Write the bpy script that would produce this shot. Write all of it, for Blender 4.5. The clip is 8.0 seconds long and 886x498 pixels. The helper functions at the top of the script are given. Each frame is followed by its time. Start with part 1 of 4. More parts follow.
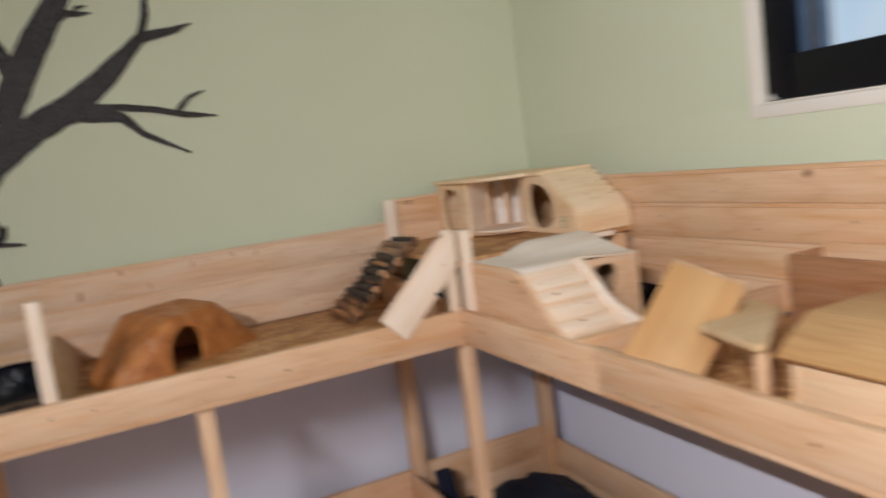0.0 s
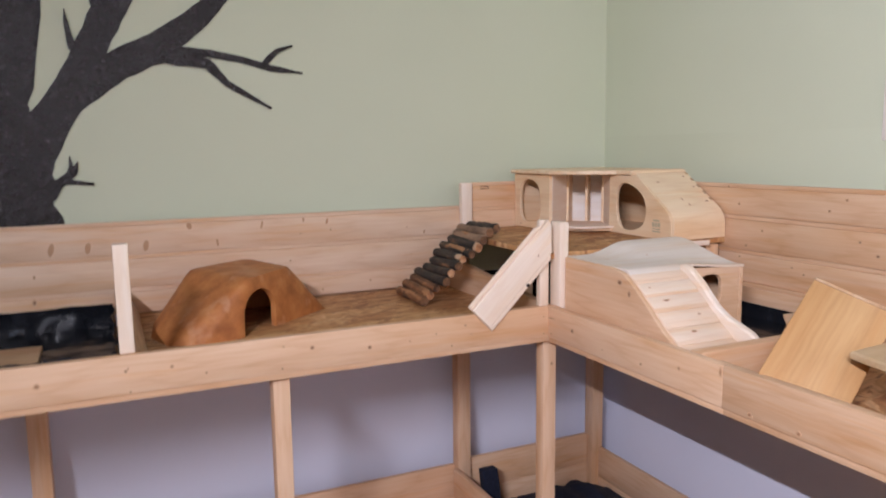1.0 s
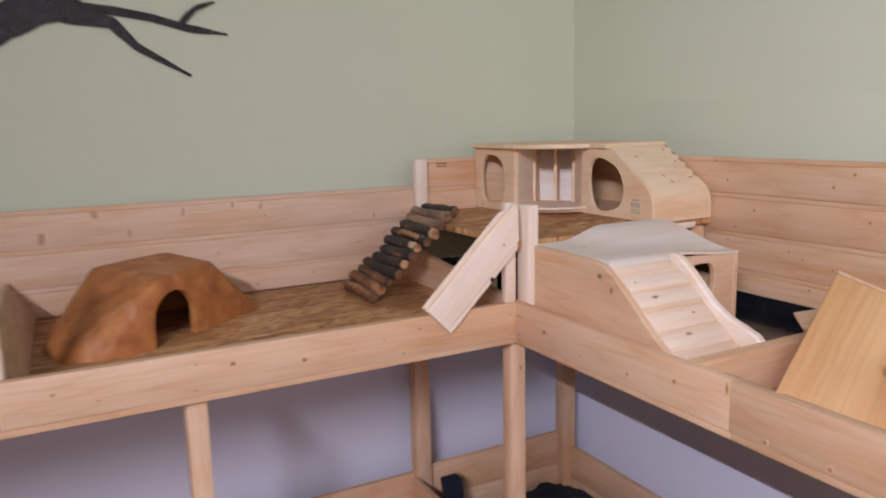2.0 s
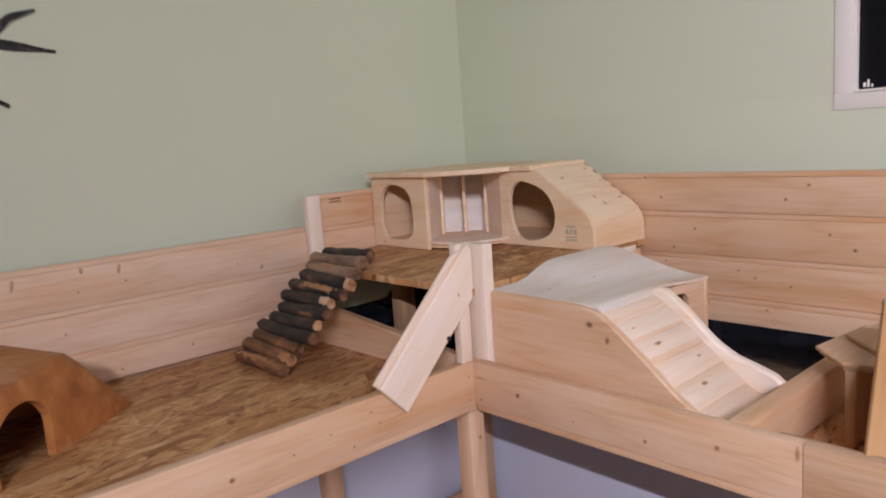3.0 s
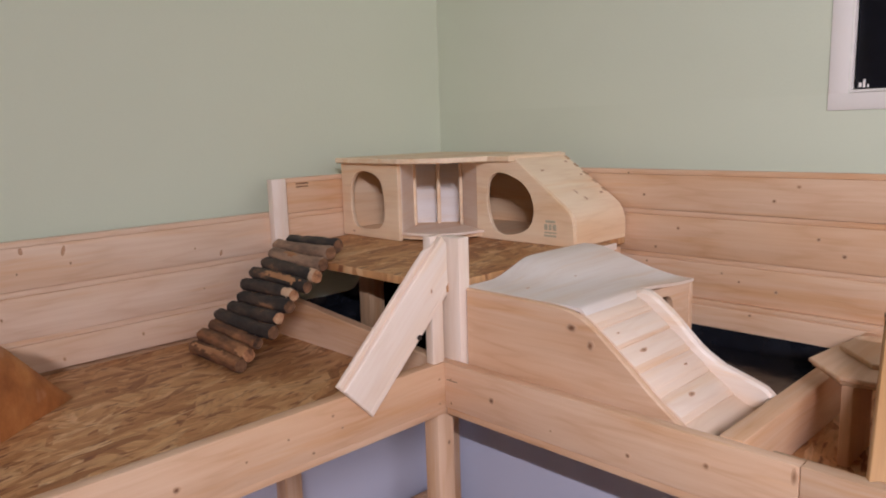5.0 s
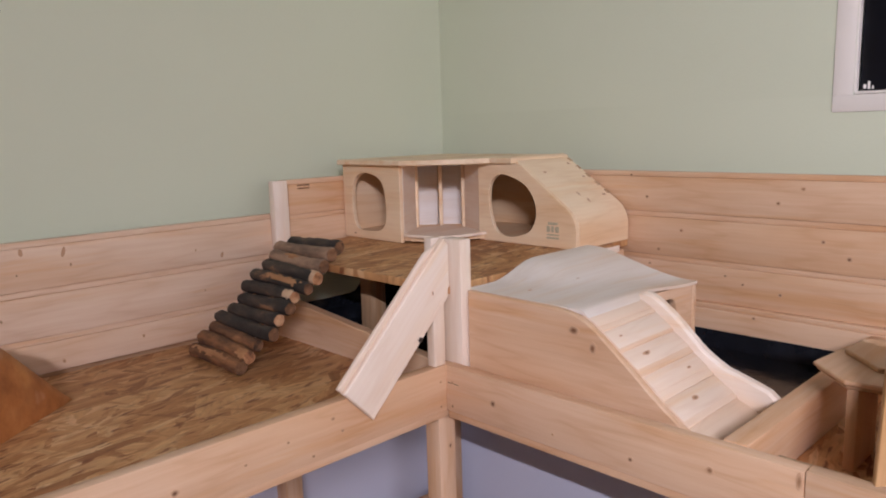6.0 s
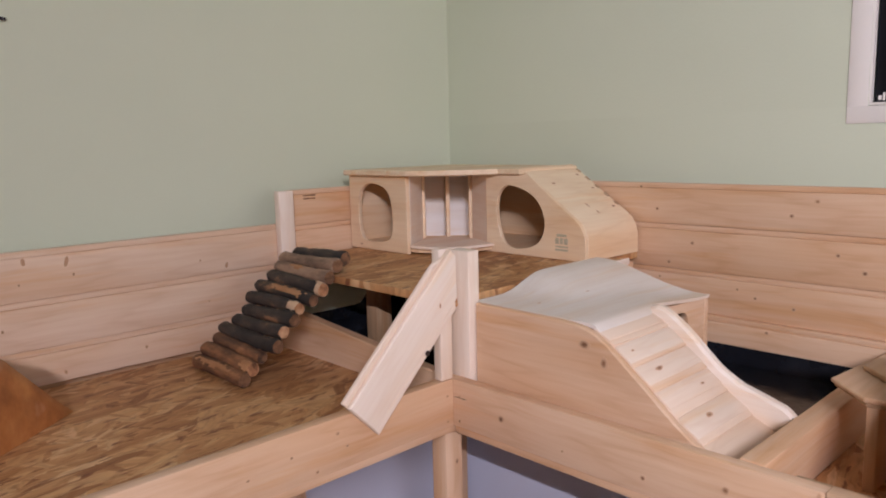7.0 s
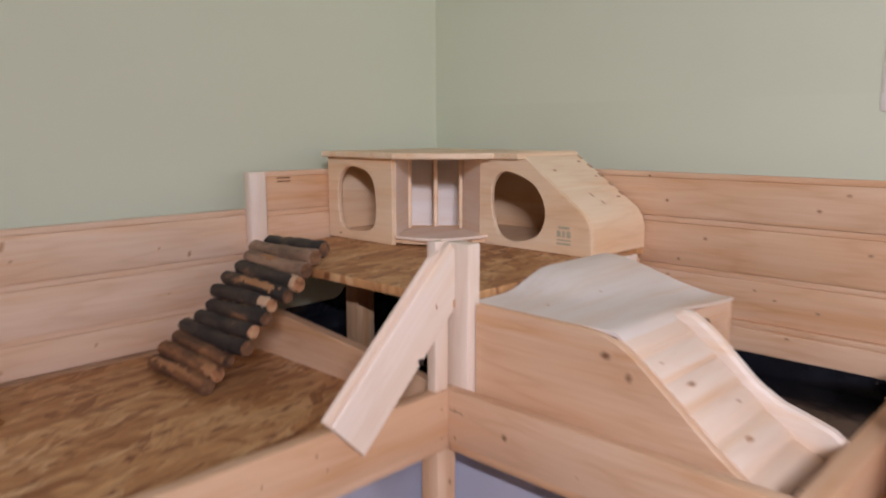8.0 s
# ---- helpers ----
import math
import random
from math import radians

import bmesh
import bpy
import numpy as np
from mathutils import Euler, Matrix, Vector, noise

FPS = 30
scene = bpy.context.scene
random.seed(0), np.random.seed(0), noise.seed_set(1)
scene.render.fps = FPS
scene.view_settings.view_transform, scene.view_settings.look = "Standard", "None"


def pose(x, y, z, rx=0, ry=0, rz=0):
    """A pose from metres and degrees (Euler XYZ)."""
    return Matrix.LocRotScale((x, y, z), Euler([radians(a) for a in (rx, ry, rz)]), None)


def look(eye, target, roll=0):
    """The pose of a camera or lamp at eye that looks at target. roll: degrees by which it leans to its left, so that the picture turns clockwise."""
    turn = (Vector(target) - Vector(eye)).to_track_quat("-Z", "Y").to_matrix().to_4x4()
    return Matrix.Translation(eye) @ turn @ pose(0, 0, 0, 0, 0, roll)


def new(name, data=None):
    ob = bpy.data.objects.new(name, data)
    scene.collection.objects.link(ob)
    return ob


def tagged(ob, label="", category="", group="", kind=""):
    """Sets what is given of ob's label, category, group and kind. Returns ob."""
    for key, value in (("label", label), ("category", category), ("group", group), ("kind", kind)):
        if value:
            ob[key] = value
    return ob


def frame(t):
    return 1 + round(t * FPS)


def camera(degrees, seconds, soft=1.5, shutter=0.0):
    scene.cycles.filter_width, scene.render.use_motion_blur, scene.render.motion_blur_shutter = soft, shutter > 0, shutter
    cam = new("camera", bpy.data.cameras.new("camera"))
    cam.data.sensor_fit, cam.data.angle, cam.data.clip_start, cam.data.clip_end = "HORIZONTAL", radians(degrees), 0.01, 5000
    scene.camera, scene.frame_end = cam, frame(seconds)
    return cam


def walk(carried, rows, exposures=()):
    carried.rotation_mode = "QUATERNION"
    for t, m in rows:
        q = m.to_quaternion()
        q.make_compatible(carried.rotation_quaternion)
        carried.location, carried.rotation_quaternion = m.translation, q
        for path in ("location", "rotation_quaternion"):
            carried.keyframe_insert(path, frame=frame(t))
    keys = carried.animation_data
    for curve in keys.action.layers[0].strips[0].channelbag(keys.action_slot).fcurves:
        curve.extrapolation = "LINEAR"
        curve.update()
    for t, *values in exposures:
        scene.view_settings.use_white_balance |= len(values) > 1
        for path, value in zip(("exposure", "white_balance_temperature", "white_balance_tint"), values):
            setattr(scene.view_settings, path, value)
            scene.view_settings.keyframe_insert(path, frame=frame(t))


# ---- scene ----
cam = camera(62.8, 8.0, soft=1.9, shutter=0.7)
PATH = [
    (0, (-1.381, -2.217, 1.337), (-0.538, -0.42, 1.086), -7.3),
    (0.1, (-1.416, -2.185, 1.347), (-0.604, -0.374, 1.097), -7.6),
    (0.2, (-1.442, -2.179, 1.341), (-0.628, -0.368, 1.102), -6.7),
    (0.3, (-1.463, -2.158, 1.335), (-0.601, -0.37, 1.096), -5.1),
    (0.4, (-1.497, -2.132, 1.332), (-0.600, -0.361, 1.085), -2.8),
    (0.5, (-1.501, -2.088, 1.321), (-0.637, -0.304, 1.057), -1.3),
    (0.6, (-1.508, -2.077, 1.326), (-0.669, -0.284, 1.038), -0.8),
    (0.8, (-1.551, -2.07, 1.314), (-0.723, -0.271, 1.033), -0.3),
    (1, (-1.536, -2.042, 1.321), (-0.705, -0.243, 1.051), -0.7),
    (1.2, (-1.541, -2.031, 1.331), (-0.696, -0.237, 1.067), -1.9),
    (2.3, (-1.373, -1.708, 1.31), (-0.367, -0.015, 0.961), -0.4),
    (2.5, (-1.395, -1.633, 1.321), (-0.23, -0.03, 1.052), -1.9),
    (2.7, (-1.426, -1.562, 1.33), (-0.17, -0.03, 1.053), -4.3),
    (3, (-1.427, -1.476, 1.329), (-0.108, -0.002, 1.03), -4.0),
    (3.5, (-1.39, -1.426, 1.33), (-0.02, -0.015, 0.966), -2.5),
    (4, (-1.371, -1.414, 1.324), (-0.026, 0.018, 0.952), -1.1),
    (4.5, (-1.372, -1.409, 1.326), (-0.015, 0.019, 0.98), -1.5),
    (5, (-1.378, -1.409, 1.321), (0.001, 0.002, 0.991), -1.7),
    (6.5, (-1.369, -1.398, 1.317), (0.001, 0.026, 1.008), -1.6),
    (7, (-1.361, -1.389, 1.315), (0.007, 0.041, 1.025), -1.4),
    (7.5, (-1.332, -1.384, 1.314), (0.007, 0.069, 1.004), -1.6),
    (7.8, (-1.324, -1.345, 1.305), (0.063, 0.058, 0.975), 0.0),
    (8, (-1.287, -1.26, 1.299), (0.135, 0.108, 0.978), -0.0),
]
walk(cam, [(t, look(eye, target, roll)) for t, eye, target, roll in PATH], [(0, -0.56, 6500, 10), (0.5, -0.47, 6120, 16), (1, -0.38, 5960, 18), (2.5, -0.60, 6040, 22), (8, -0.58, 6080, 22)])

# ---------------- light ----------------
world = bpy.data.worlds.new("sky")
scene.world = world
world.use_nodes = True
wn = world.node_tree
sky = wn.nodes.new("ShaderNodeTexSky")
sky.sky_type, sky.sun_disc = "NISHITA", False
sky.sun_elevation, sky.sun_rotation = radians(38), radians(200)
wn.nodes["Background"].inputs["Strength"].default_value = 0.12
wn.links.new(sky.outputs["Color"], wn.nodes["Background"].inputs["Color"])


def lamp(name, eye, target, sx, sy, watts, colour, spread=180):
    light = bpy.data.lights.new(name, "AREA")
    light.shape, light.size, light.size_y, light.energy, light.color = "RECTANGLE", sx, sy, watts, colour
    light.spread = radians(spread)
    ob = new(name, light)
    ob.matrix_world = look(eye, target)
    return ob


# daylight through the low, wide window under the ceiling of the west wall: its light falls steeply enough
# for the front rails to throw a sharp shadow on the wall below the deck
lamp("daylight_west", (-2.69, -3.1, 2.265), (0.0, -3.1, 0.62), 1.2, 0.02, 135, (0.965, 0.95, 0.97), 158)
# added south fill, unseen behind the walker; east window with the brighter sky above
lamp("south_fill", (-0.85, -3.83, 1.6), (-0.4, 0, 1.3), 1.5, 1.0, 3.2, (0.94, 0.95, 1.0), 120)
lamp("daylight_east", (0.23, -1.52, 1.86), (-2, -1.52, 1.86), 0.9, 0.9, 1.1, (0.58, 0.80, 1.0))
lamp("daylight_east_sky", (0.95, -1.75, 2.55), (-0.5, -0.7, 1.0), 1.4, 1.4, 6, (0.84, 0.92, 1.0))
# added overhead fill; the room has no known ceiling lamp
lamp("overhead_fill", (-0.95, -1.75, 2.48), (-0.95, -1.75, 0), 0.42, 0.42, 0.8, (1.0, 0.93, 0.85))

# ---------------- materials ----------------


def nodes_of(name, rough=0.6, metal=0.0):
    mat = bpy.data.materials.new(name)
    mat.use_nodes = True
    t = mat.node_tree
    b = t.nodes["Principled BSDF"]
    b.inputs["Roughness"].default_value, b.inputs["Metallic"].default_value = rough, metal
    return mat, t, b


def add(t, kind, **values):
    n = t.nodes.new(kind)
    for k, v in values.items():
        if k == "op":
            n.operation = v
        elif k == "blend":
            n.data_type, n.blend_type = "RGBA", v
        else:
            n.inputs[k].default_value = v
    return n


def ramp(t, source, stops):
    r = t.nodes.new("ShaderNodeValToRGB")
    e = r.color_ramp.elements
    while len(e) < len(stops):
        e.new(0.5)
    for item, (p, c) in zip(e, stops):
        item.position, item.color = p, (*c, 1)
    t.links.new(source, r.inputs["Fac"])
    return r.outputs["Color"]


def mix(t, blend, fac, a, b):
    n = t.nodes.new("ShaderNodeMix")
    n.data_type, n.blend_type = "RGBA", blend
    for sock, v in ((n.inputs[0], fac), (n.inputs[6], a), (n.inputs[7], b)):
        if isinstance(v, bpy.types.NodeSocket):
            t.links.new(v, sock)
        elif isinstance(v, tuple):
            sock.default_value = (*v, 1)
        else:
            sock.default_value = v
    return n.outputs[2]


def coords(t, scale, spread=7.0, distort=0.0):
    """Object coordinates, moved by a random step for each object, and scaled."""
    tc, info = t.nodes.new("ShaderNodeTexCoord"), t.nodes.new("ShaderNodeObjectInfo")
    step = add(t, "ShaderNodeVectorMath", op="SCALE")
    step.inputs[0].default_value = (5.1, 3.7, 9.3)
    t.links.new(info.outputs["Random"], step.inputs["Scale"])
    move = add(t, "ShaderNodeVectorMath", op="ADD")
    t.links.new(tc.outputs["Object"], move.inputs[0])
    t.links.new(step.outputs["Vector"], move.inputs[1])
    out = move.outputs["Vector"]
    if distort:
        nz = add(t, "ShaderNodeTexNoise", Scale=9.0, Detail=2.0)
        t.links.new(out, nz.inputs["Vector"])
        sc = add(t, "ShaderNodeVectorMath", op="SCALE")
        t.links.new(nz.outputs["Color"], sc.inputs[0])
        sc.inputs["Scale"].default_value = distort
        ad = add(t, "ShaderNodeVectorMath", op="ADD")
        t.links.new(out, ad.inputs[0])
        t.links.new(sc.outputs["Vector"], ad.inputs[1])
        out = ad.outputs["Vector"]
    mp = t.nodes.new("ShaderNodeMapping")
    mp.inputs["Scale"].default_value = scale
    t.links.new(out, mp.inputs["Vector"])
    return mp.outputs["Vector"], info.outputs["Random"], out


def bump(t, b, height, strength, distance=0.002):
    n = add(t, "ShaderNodeBump", Strength=strength, Distance=distance)
    t.links.new(height, n.inputs["Height"])
    t.links.new(n.outputs["Normal"], b.inputs["Normal"])


def timber(name, light, mid, dark, knots=0.6, rough=0.55, rings=1.0, tint=0.12, knot_colour=(0.17, 0.07, 0.028)):
    """Sawn or planed wood with the grain along each object's own x."""
    mat, t, b = nodes_of(name, rough)
    v, rnd, raw = coords(t, (2.2, 85, 85), distort=0.012)
    grain = add(t, "ShaderNodeTexNoise", Scale=1.6, Detail=7.0, Roughness=0.62)
    t.links.new(v, grain.inputs["Vector"])
    base = ramp(t, grain.outputs["Fac"], [(0.24, dark), (0.5, mid), (0.74, light)])
    # cathedral bands
    m2 = t.nodes.new("ShaderNodeMapping")
    m2.inputs["Scale"].default_value = (0.9, 34, 34)
    t.links.new(raw, m2.inputs["Vector"])
    wave = add(t, "ShaderNodeTexWave", Scale=1.7, Distortion=7.0, Detail=2.0)
    wave.inputs["Detail Scale"].default_value = 0.7
    t.links.new(m2.outputs["Vector"], wave.inputs["Vector"])
    band = ramp(t, wave.outputs["Fac"], [(0.0, dark), (0.12, mid), (1.0, light)])
    col = mix(t, "MIX", 0.36 * rings, base, band)
    # broad warm and pale stretches
    broad = add(t, "ShaderNodeTexNoise", Scale=3.2, Detail=2.0)
    m4 = t.nodes.new("ShaderNodeMapping")
    m4.inputs["Scale"].default_value = (0.5, 4.5, 4.5)
    t.links.new(raw, m4.inputs["Vector"])
    t.links.new(m4.outputs["Vector"], broad.inputs["Vector"])
    bc = ramp(t, broad.outputs["Fac"], [(0.3, (0.92, 0.78, 0.62)), (0.5, (0.98, 0.96, 0.93)), (0.7, (1.06, 1.08, 1.11))])
    col = mix(t, "MULTIPLY", 0.72, col, bc)
    m5 = t.nodes.new("ShaderNodeMapping")
    m5.inputs["Scale"].default_value = (1.3, 26, 26)
    t.links.new(raw, m5.inputs["Vector"])
    amber = add(t, "ShaderNodeTexNoise", Scale=1.3, Detail=4.0, Roughness=0.6)
    t.links.new(m5.outputs["Vector"], amber.inputs["Vector"])
    col = mix(t, "MULTIPLY", 0.8 * rings, col, ramp(t, amber.outputs["Fac"], [(0.54, (1, 1, 1)), (0.66, (0.97, 0.86, 0.71)), (0.80, (0.90, 0.73, 0.55))]))
    rc = ramp(t, rnd, [(0.0, (1.0, 0.93, 0.86)), (1.0, (1.0, 1.03, 1.05))])
    col = mix(t, "MULTIPLY", min(1, tint * 6), col, rc)
    if knots:
        m3 = t.nodes.new("ShaderNodeMapping")
        m3.inputs["Scale"].default_value = (7.0, 13, 13)
        t.links.new(raw, m3.inputs["Vector"])
        vor = add(t, "ShaderNodeTexVoronoi", Scale=1.0)
        t.links.new(m3.outputs["Vector"], vor.inputs["Vector"])
        spot = ramp(t, vor.outputs["Distance"], [(0.05, (1, 1, 1)), (0.075, (0.3, 0.3, 0.3)), (0.14, (0, 0, 0))])
        sep = t.nodes.new("ShaderNodeSeparateColor")
        t.links.new(vor.outputs["Color"], sep.inputs["Color"])
        keep = add(t, "ShaderNodeMath", op="GREATER_THAN")
        keep.inputs[1].default_value = 1 - knots
        t.links.new(sep.outputs["Red"], keep.inputs[0])
        fac = add(t, "ShaderNodeMath", op="MULTIPLY")
        t.links.new(spot, fac.inputs[0])
        t.links.new(keep.outputs["Value"], fac.inputs[1])
        col = mix(t, "MIX", fac.outputs["Value"], col, knot_colour)
    t.links.new(col, b.inputs["Base Color"])
    bump(t, b, grain.outputs["Fac"], 0.25)
    return mat


PINE = timber("pine", (0.79, 0.56, 0.38), (0.735, 0.485, 0.31), (0.65, 0.395, 0.225), knots=0.0, tint=0.015)
# pine for the back planks, their brighter, cooler light mixed into the colour
PINE_BACK = timber("pinkish_lit_pine", (0.825, 0.63, 0.475), (0.775, 0.56, 0.405), (0.70, 0.475, 0.315), knots=0.0, tint=0.015)
PINE_PALE = timber("pale_pine", (0.91, 0.79, 0.68), (0.88, 0.745, 0.625), (0.82, 0.66, 0.53), knots=0.0, tint=0.06)
PLY = timber("smooth_house_wood", (0.89, 0.70, 0.495), (0.85, 0.645, 0.435), (0.77, 0.55, 0.35), knots=0.2, rough=0.45)
# wood whitened so its colour holds the light falling on it
LIT_WHITEWOOD = timber("whitish_lit_wood", (0.88, 0.84, 0.81), (0.85, 0.80, 0.765), (0.79, 0.72, 0.67), knots=0.0, rings=0.5)
BAMBOO = timber("strip_glued_board", (0.61, 0.39, 0.19), (0.555, 0.335, 0.155), (0.45, 0.255, 0.11), knots=0.0, rough=0.4, rings=0.5)
BARE = timber("weathered_and_shaded_wood", (0.60, 0.42, 0.27), (0.50, 0.33, 0.20), (0.38, 0.24, 0.14), knots=0.3)
REDWOOD = timber("reddish_crate_and_shade_wood", (0.44, 0.24, 0.135), (0.37, 0.19, 0.10), (0.27, 0.13, 0.065), knots=0.2)
PINE_TAN = timber("tan_pine", (0.79, 0.57, 0.40), (0.74, 0.51, 0.34), (0.66, 0.43, 0.265), knots=0.0)
RAMP_PALE = timber("ramp_slat_pine", (0.89, 0.75, 0.62), (0.86, 0.705, 0.57), (0.80, 0.62, 0.48), knots=0.0, tint=0.1)
RAMP_TAN = timber("ramp_tread_and_step_shade", (0.87, 0.70, 0.55), (0.84, 0.655, 0.50), (0.77, 0.575, 0.415), knots=0.0, tint=0.05)
SEAT_WOOD = timber("greyish_plywood", (0.64, 0.485, 0.30), (0.58, 0.42, 0.25), (0.49, 0.335, 0.18), knots=0.0, tint=0.05)
KNOT, kt, kb = nodes_of("knot_wood", 0.5)
ktc, kinfo = kt.nodes.new("ShaderNodeTexCoord"), kt.nodes.new("ShaderNodeObjectInfo")
kn = add(kt, "ShaderNodeTexNoise", Scale=2.5, Detail=3.0)
kt.links.new(ktc.outputs["Object"], kn.inputs["Vector"])
klen = add(kt, "ShaderNodeVectorMath", op="LENGTH")
kt.links.new(ktc.outputs["Object"], klen.inputs[0])
kmove = add(kt, "ShaderNodeMath", op="MULTIPLY_ADD")
kt.links.new(kn.outputs["Fac"], kmove.inputs[0])
kmove.inputs[1].default_value = 0.5
kt.links.new(klen.outputs["Value"], kmove.inputs[2])
kheart = ramp(kt, kinfo.outputs["Random"], [(0.0, (0.15, 0.062, 0.027)), (0.5, (0.24, 0.11, 0.05)), (1.0, (0.40, 0.21, 0.105))])
kring = ramp(kt, kmove.outputs["Value"], [(0.45, (0, 0, 0)), (0.75, (0.40, 0.40, 0.40)), (1.0, (0.9, 0.9, 0.9))])
kt.links.new(mix(kt, "MIX", kring, kheart, (0.70, 0.44, 0.27)), kb.inputs["Base Color"])


def osb_material():
    """Strand board: overlapping long flakes, each with its own tone and fibre, lying at several angles."""
    mat, t, b = nodes_of("strand_board", 0.55)
    tc = t.nodes.new("ShaderNodeTexCoord")
    nz = add(t, "ShaderNodeTexNoise", Scale=18.0, Detail=4.0)
    t.links.new(tc.outputs["Object"], nz.inputs["Vector"])
    sc = add(t, "ShaderNodeVectorMath", op="SCALE")
    t.links.new(nz.outputs["Color"], sc.inputs[0])
    sc.inputs["Scale"].default_value = 0.016
    ad = add(t, "ShaderNodeVectorMath", op="ADD")
    t.links.new(tc.outputs["Object"], ad.inputs[0])
    t.links.new(sc.outputs["Vector"], ad.inputs[1])
    col, height = (0.50, 0.26, 0.10), None
    # angle, flakes a metre along and across, shift, share of cells that lie on top, strength
    layers = ((70, 11, 42, 1.3, 0.0, 1.0), (-38, 10, 46, 4.7, 0.50, 0.9), (28, 10, 50, 8.1, 0.50, 0.9), (-12, 9, 52, 2.9, 0.52, 0.9), (52, 13, 60, 6.6, 0.72, 0.85), (6, 10, 58, 9.8, 0.62, 0.9), (-58, 15, 90, 3.9, 0.84, 0.8), (16, 13, 110, 7.2, 0.80, 0.8))
    for angle, along, over, shift, share, weight in layers:
        mp = t.nodes.new("ShaderNodeMapping")
        mp.vector_type = "TEXTURE"
        mp.inputs["Rotation"].default_value = (0, 0, radians(angle))
        mp.inputs["Location"].default_value = (shift, shift * 0.7, 0)
        mp.inputs["Scale"].default_value = (1 / along, 1 / over, 1)
        t.links.new(ad.outputs["Vector"], mp.inputs["Vector"])
        cell = add(t, "ShaderNodeTexVoronoi", Scale=1.0, Randomness=1.0)
        cell.voronoi_dimensions = "2D"
        t.links.new(mp.outputs["Vector"], cell.inputs["Vector"])
        sep = t.nodes.new("ShaderNodeSeparateColor")
        t.links.new(cell.outputs["Color"], sep.inputs["Color"])
        tone = ramp(t, sep.outputs["Red"], [(0.0, (0.29, 0.115, 0.040)), (0.14, (0.44, 0.198, 0.070)), (0.5, (0.57, 0.295, 0.118)), (0.8, (0.65, 0.375, 0.168)), (1.0, (0.73, 0.47, 0.245))])
        fibre = t.nodes.new("ShaderNodeTexNoise")
        fibre.inputs["Scale"].default_value, fibre.inputs["Detail"].default_value = 2.2, 4.0
        t.links.new(mp.outputs["Vector"], fibre.inputs["Vector"])
        tone = mix(t, "MULTIPLY", 0.85, tone, ramp(t, fibre.outputs["Fac"], [(0.28, (0.62, 0.56, 0.50)), (0.5, (0.98, 0.97, 0.96)), (0.72, (1.14, 1.13, 1.10))]))
        keep = add(t, "ShaderNodeMath", op="GREATER_THAN")
        keep.inputs[1].default_value = share
        t.links.new(sep.outputs["Green"], keep.inputs[0])
        fac = add(t, "ShaderNodeMath", op="MULTIPLY")
        fac.inputs[1].default_value = weight
        t.links.new(keep.outputs["Value"], fac.inputs[0])
        col = mix(t, "MIX", fac.outputs["Value"], col, tone)
        height = fibre.outputs["Fac"]
    # short dark slivers between the flakes
    mp = t.nodes.new("ShaderNodeMapping")
    mp.vector_type = "TEXTURE"
    mp.inputs["Rotation"].default_value = (0, 0, radians(12))
    mp.inputs["Scale"].default_value = (1 / 21, 1 / 78, 1)
    t.links.new(ad.outputs["Vector"], mp.inputs["Vector"])
    sliver = add(t, "ShaderNodeTexNoise", Scale=1.0, Detail=2.0)
    t.links.new(mp.outputs["Vector"], sliver.inputs["Vector"])
    col = mix(t, "MIX", ramp(t, sliver.outputs["Fac"], [(0.59, (0, 0, 0)), (0.68, (0.9, 0.85, 0.85))]), col, (0.20, 0.066, 0.026))
    t.links.new(col, b.inputs["Base Color"])
    bump(t, b, height, 0.25, 0.001)
    return mat


OSB = osb_material()


def plaster(name, c1, c2, rough=0.85):
    mat, t, b = nodes_of(name, rough)
    tc = t.nodes.new("ShaderNodeTexCoord")
    n1, n2 = add(t, "ShaderNodeTexNoise", Scale=1.4, Detail=4.0), add(t, "ShaderNodeTexNoise", Scale=160.0, Detail=3.0)
    for n in (n1, n2):
        t.links.new(tc.outputs["Object"], n.inputs["Vector"])
    t.links.new(ramp(t, n1.outputs["Fac"], [(0.3, c1), (0.7, c2)]), b.inputs["Base Color"])
    bump(t, b, n2.outputs["Fac"], 0.18, 0.002)
    return mat


GREEN = plaster("pale_green_wall_paint", (0.635, 0.675, 0.51), (0.665, 0.705, 0.54))
# white paint tinted lilac to carry the bluish daylight on the lower walls
DAYLIT_WHITE = plaster("daylit_white_wall_paint", (0.70, 0.712, 0.845), (0.74, 0.75, 0.88))
# ceiling and walls out of view, darkened to cut bounced light
CEIL = plaster("ceiling_paint", (0.34, 0.32, 0.29), (0.38, 0.36, 0.33))
UNSEEN_WALL = plaster("unseen_brown_grey_wall", (0.20, 0.175, 0.15), (0.24, 0.21, 0.18))
TRIM = plaster("cream_window_surround", (0.84, 0.79, 0.72), (0.87, 0.82, 0.76), 0.6)


def mottled(name, stops, scale, rough, bumps=0.3, metal=0.0, detail=5.0, coat=0.0, stretch=(1, 1, 1)):
    mat, t, b = nodes_of(name, rough, metal)
    v, rnd, raw = coords(t, stretch)
    n = add(t, "ShaderNodeTexNoise", Scale=scale, Detail=detail, Roughness=0.65)
    t.links.new(v, n.inputs["Vector"])
    t.links.new(ramp(t, n.outputs["Fac"], stops), b.inputs["Base Color"])
    b.inputs["Coat Weight"].default_value = coat
    bump(t, b, n.outputs["Fac"], bumps, 0.004)
    return mat


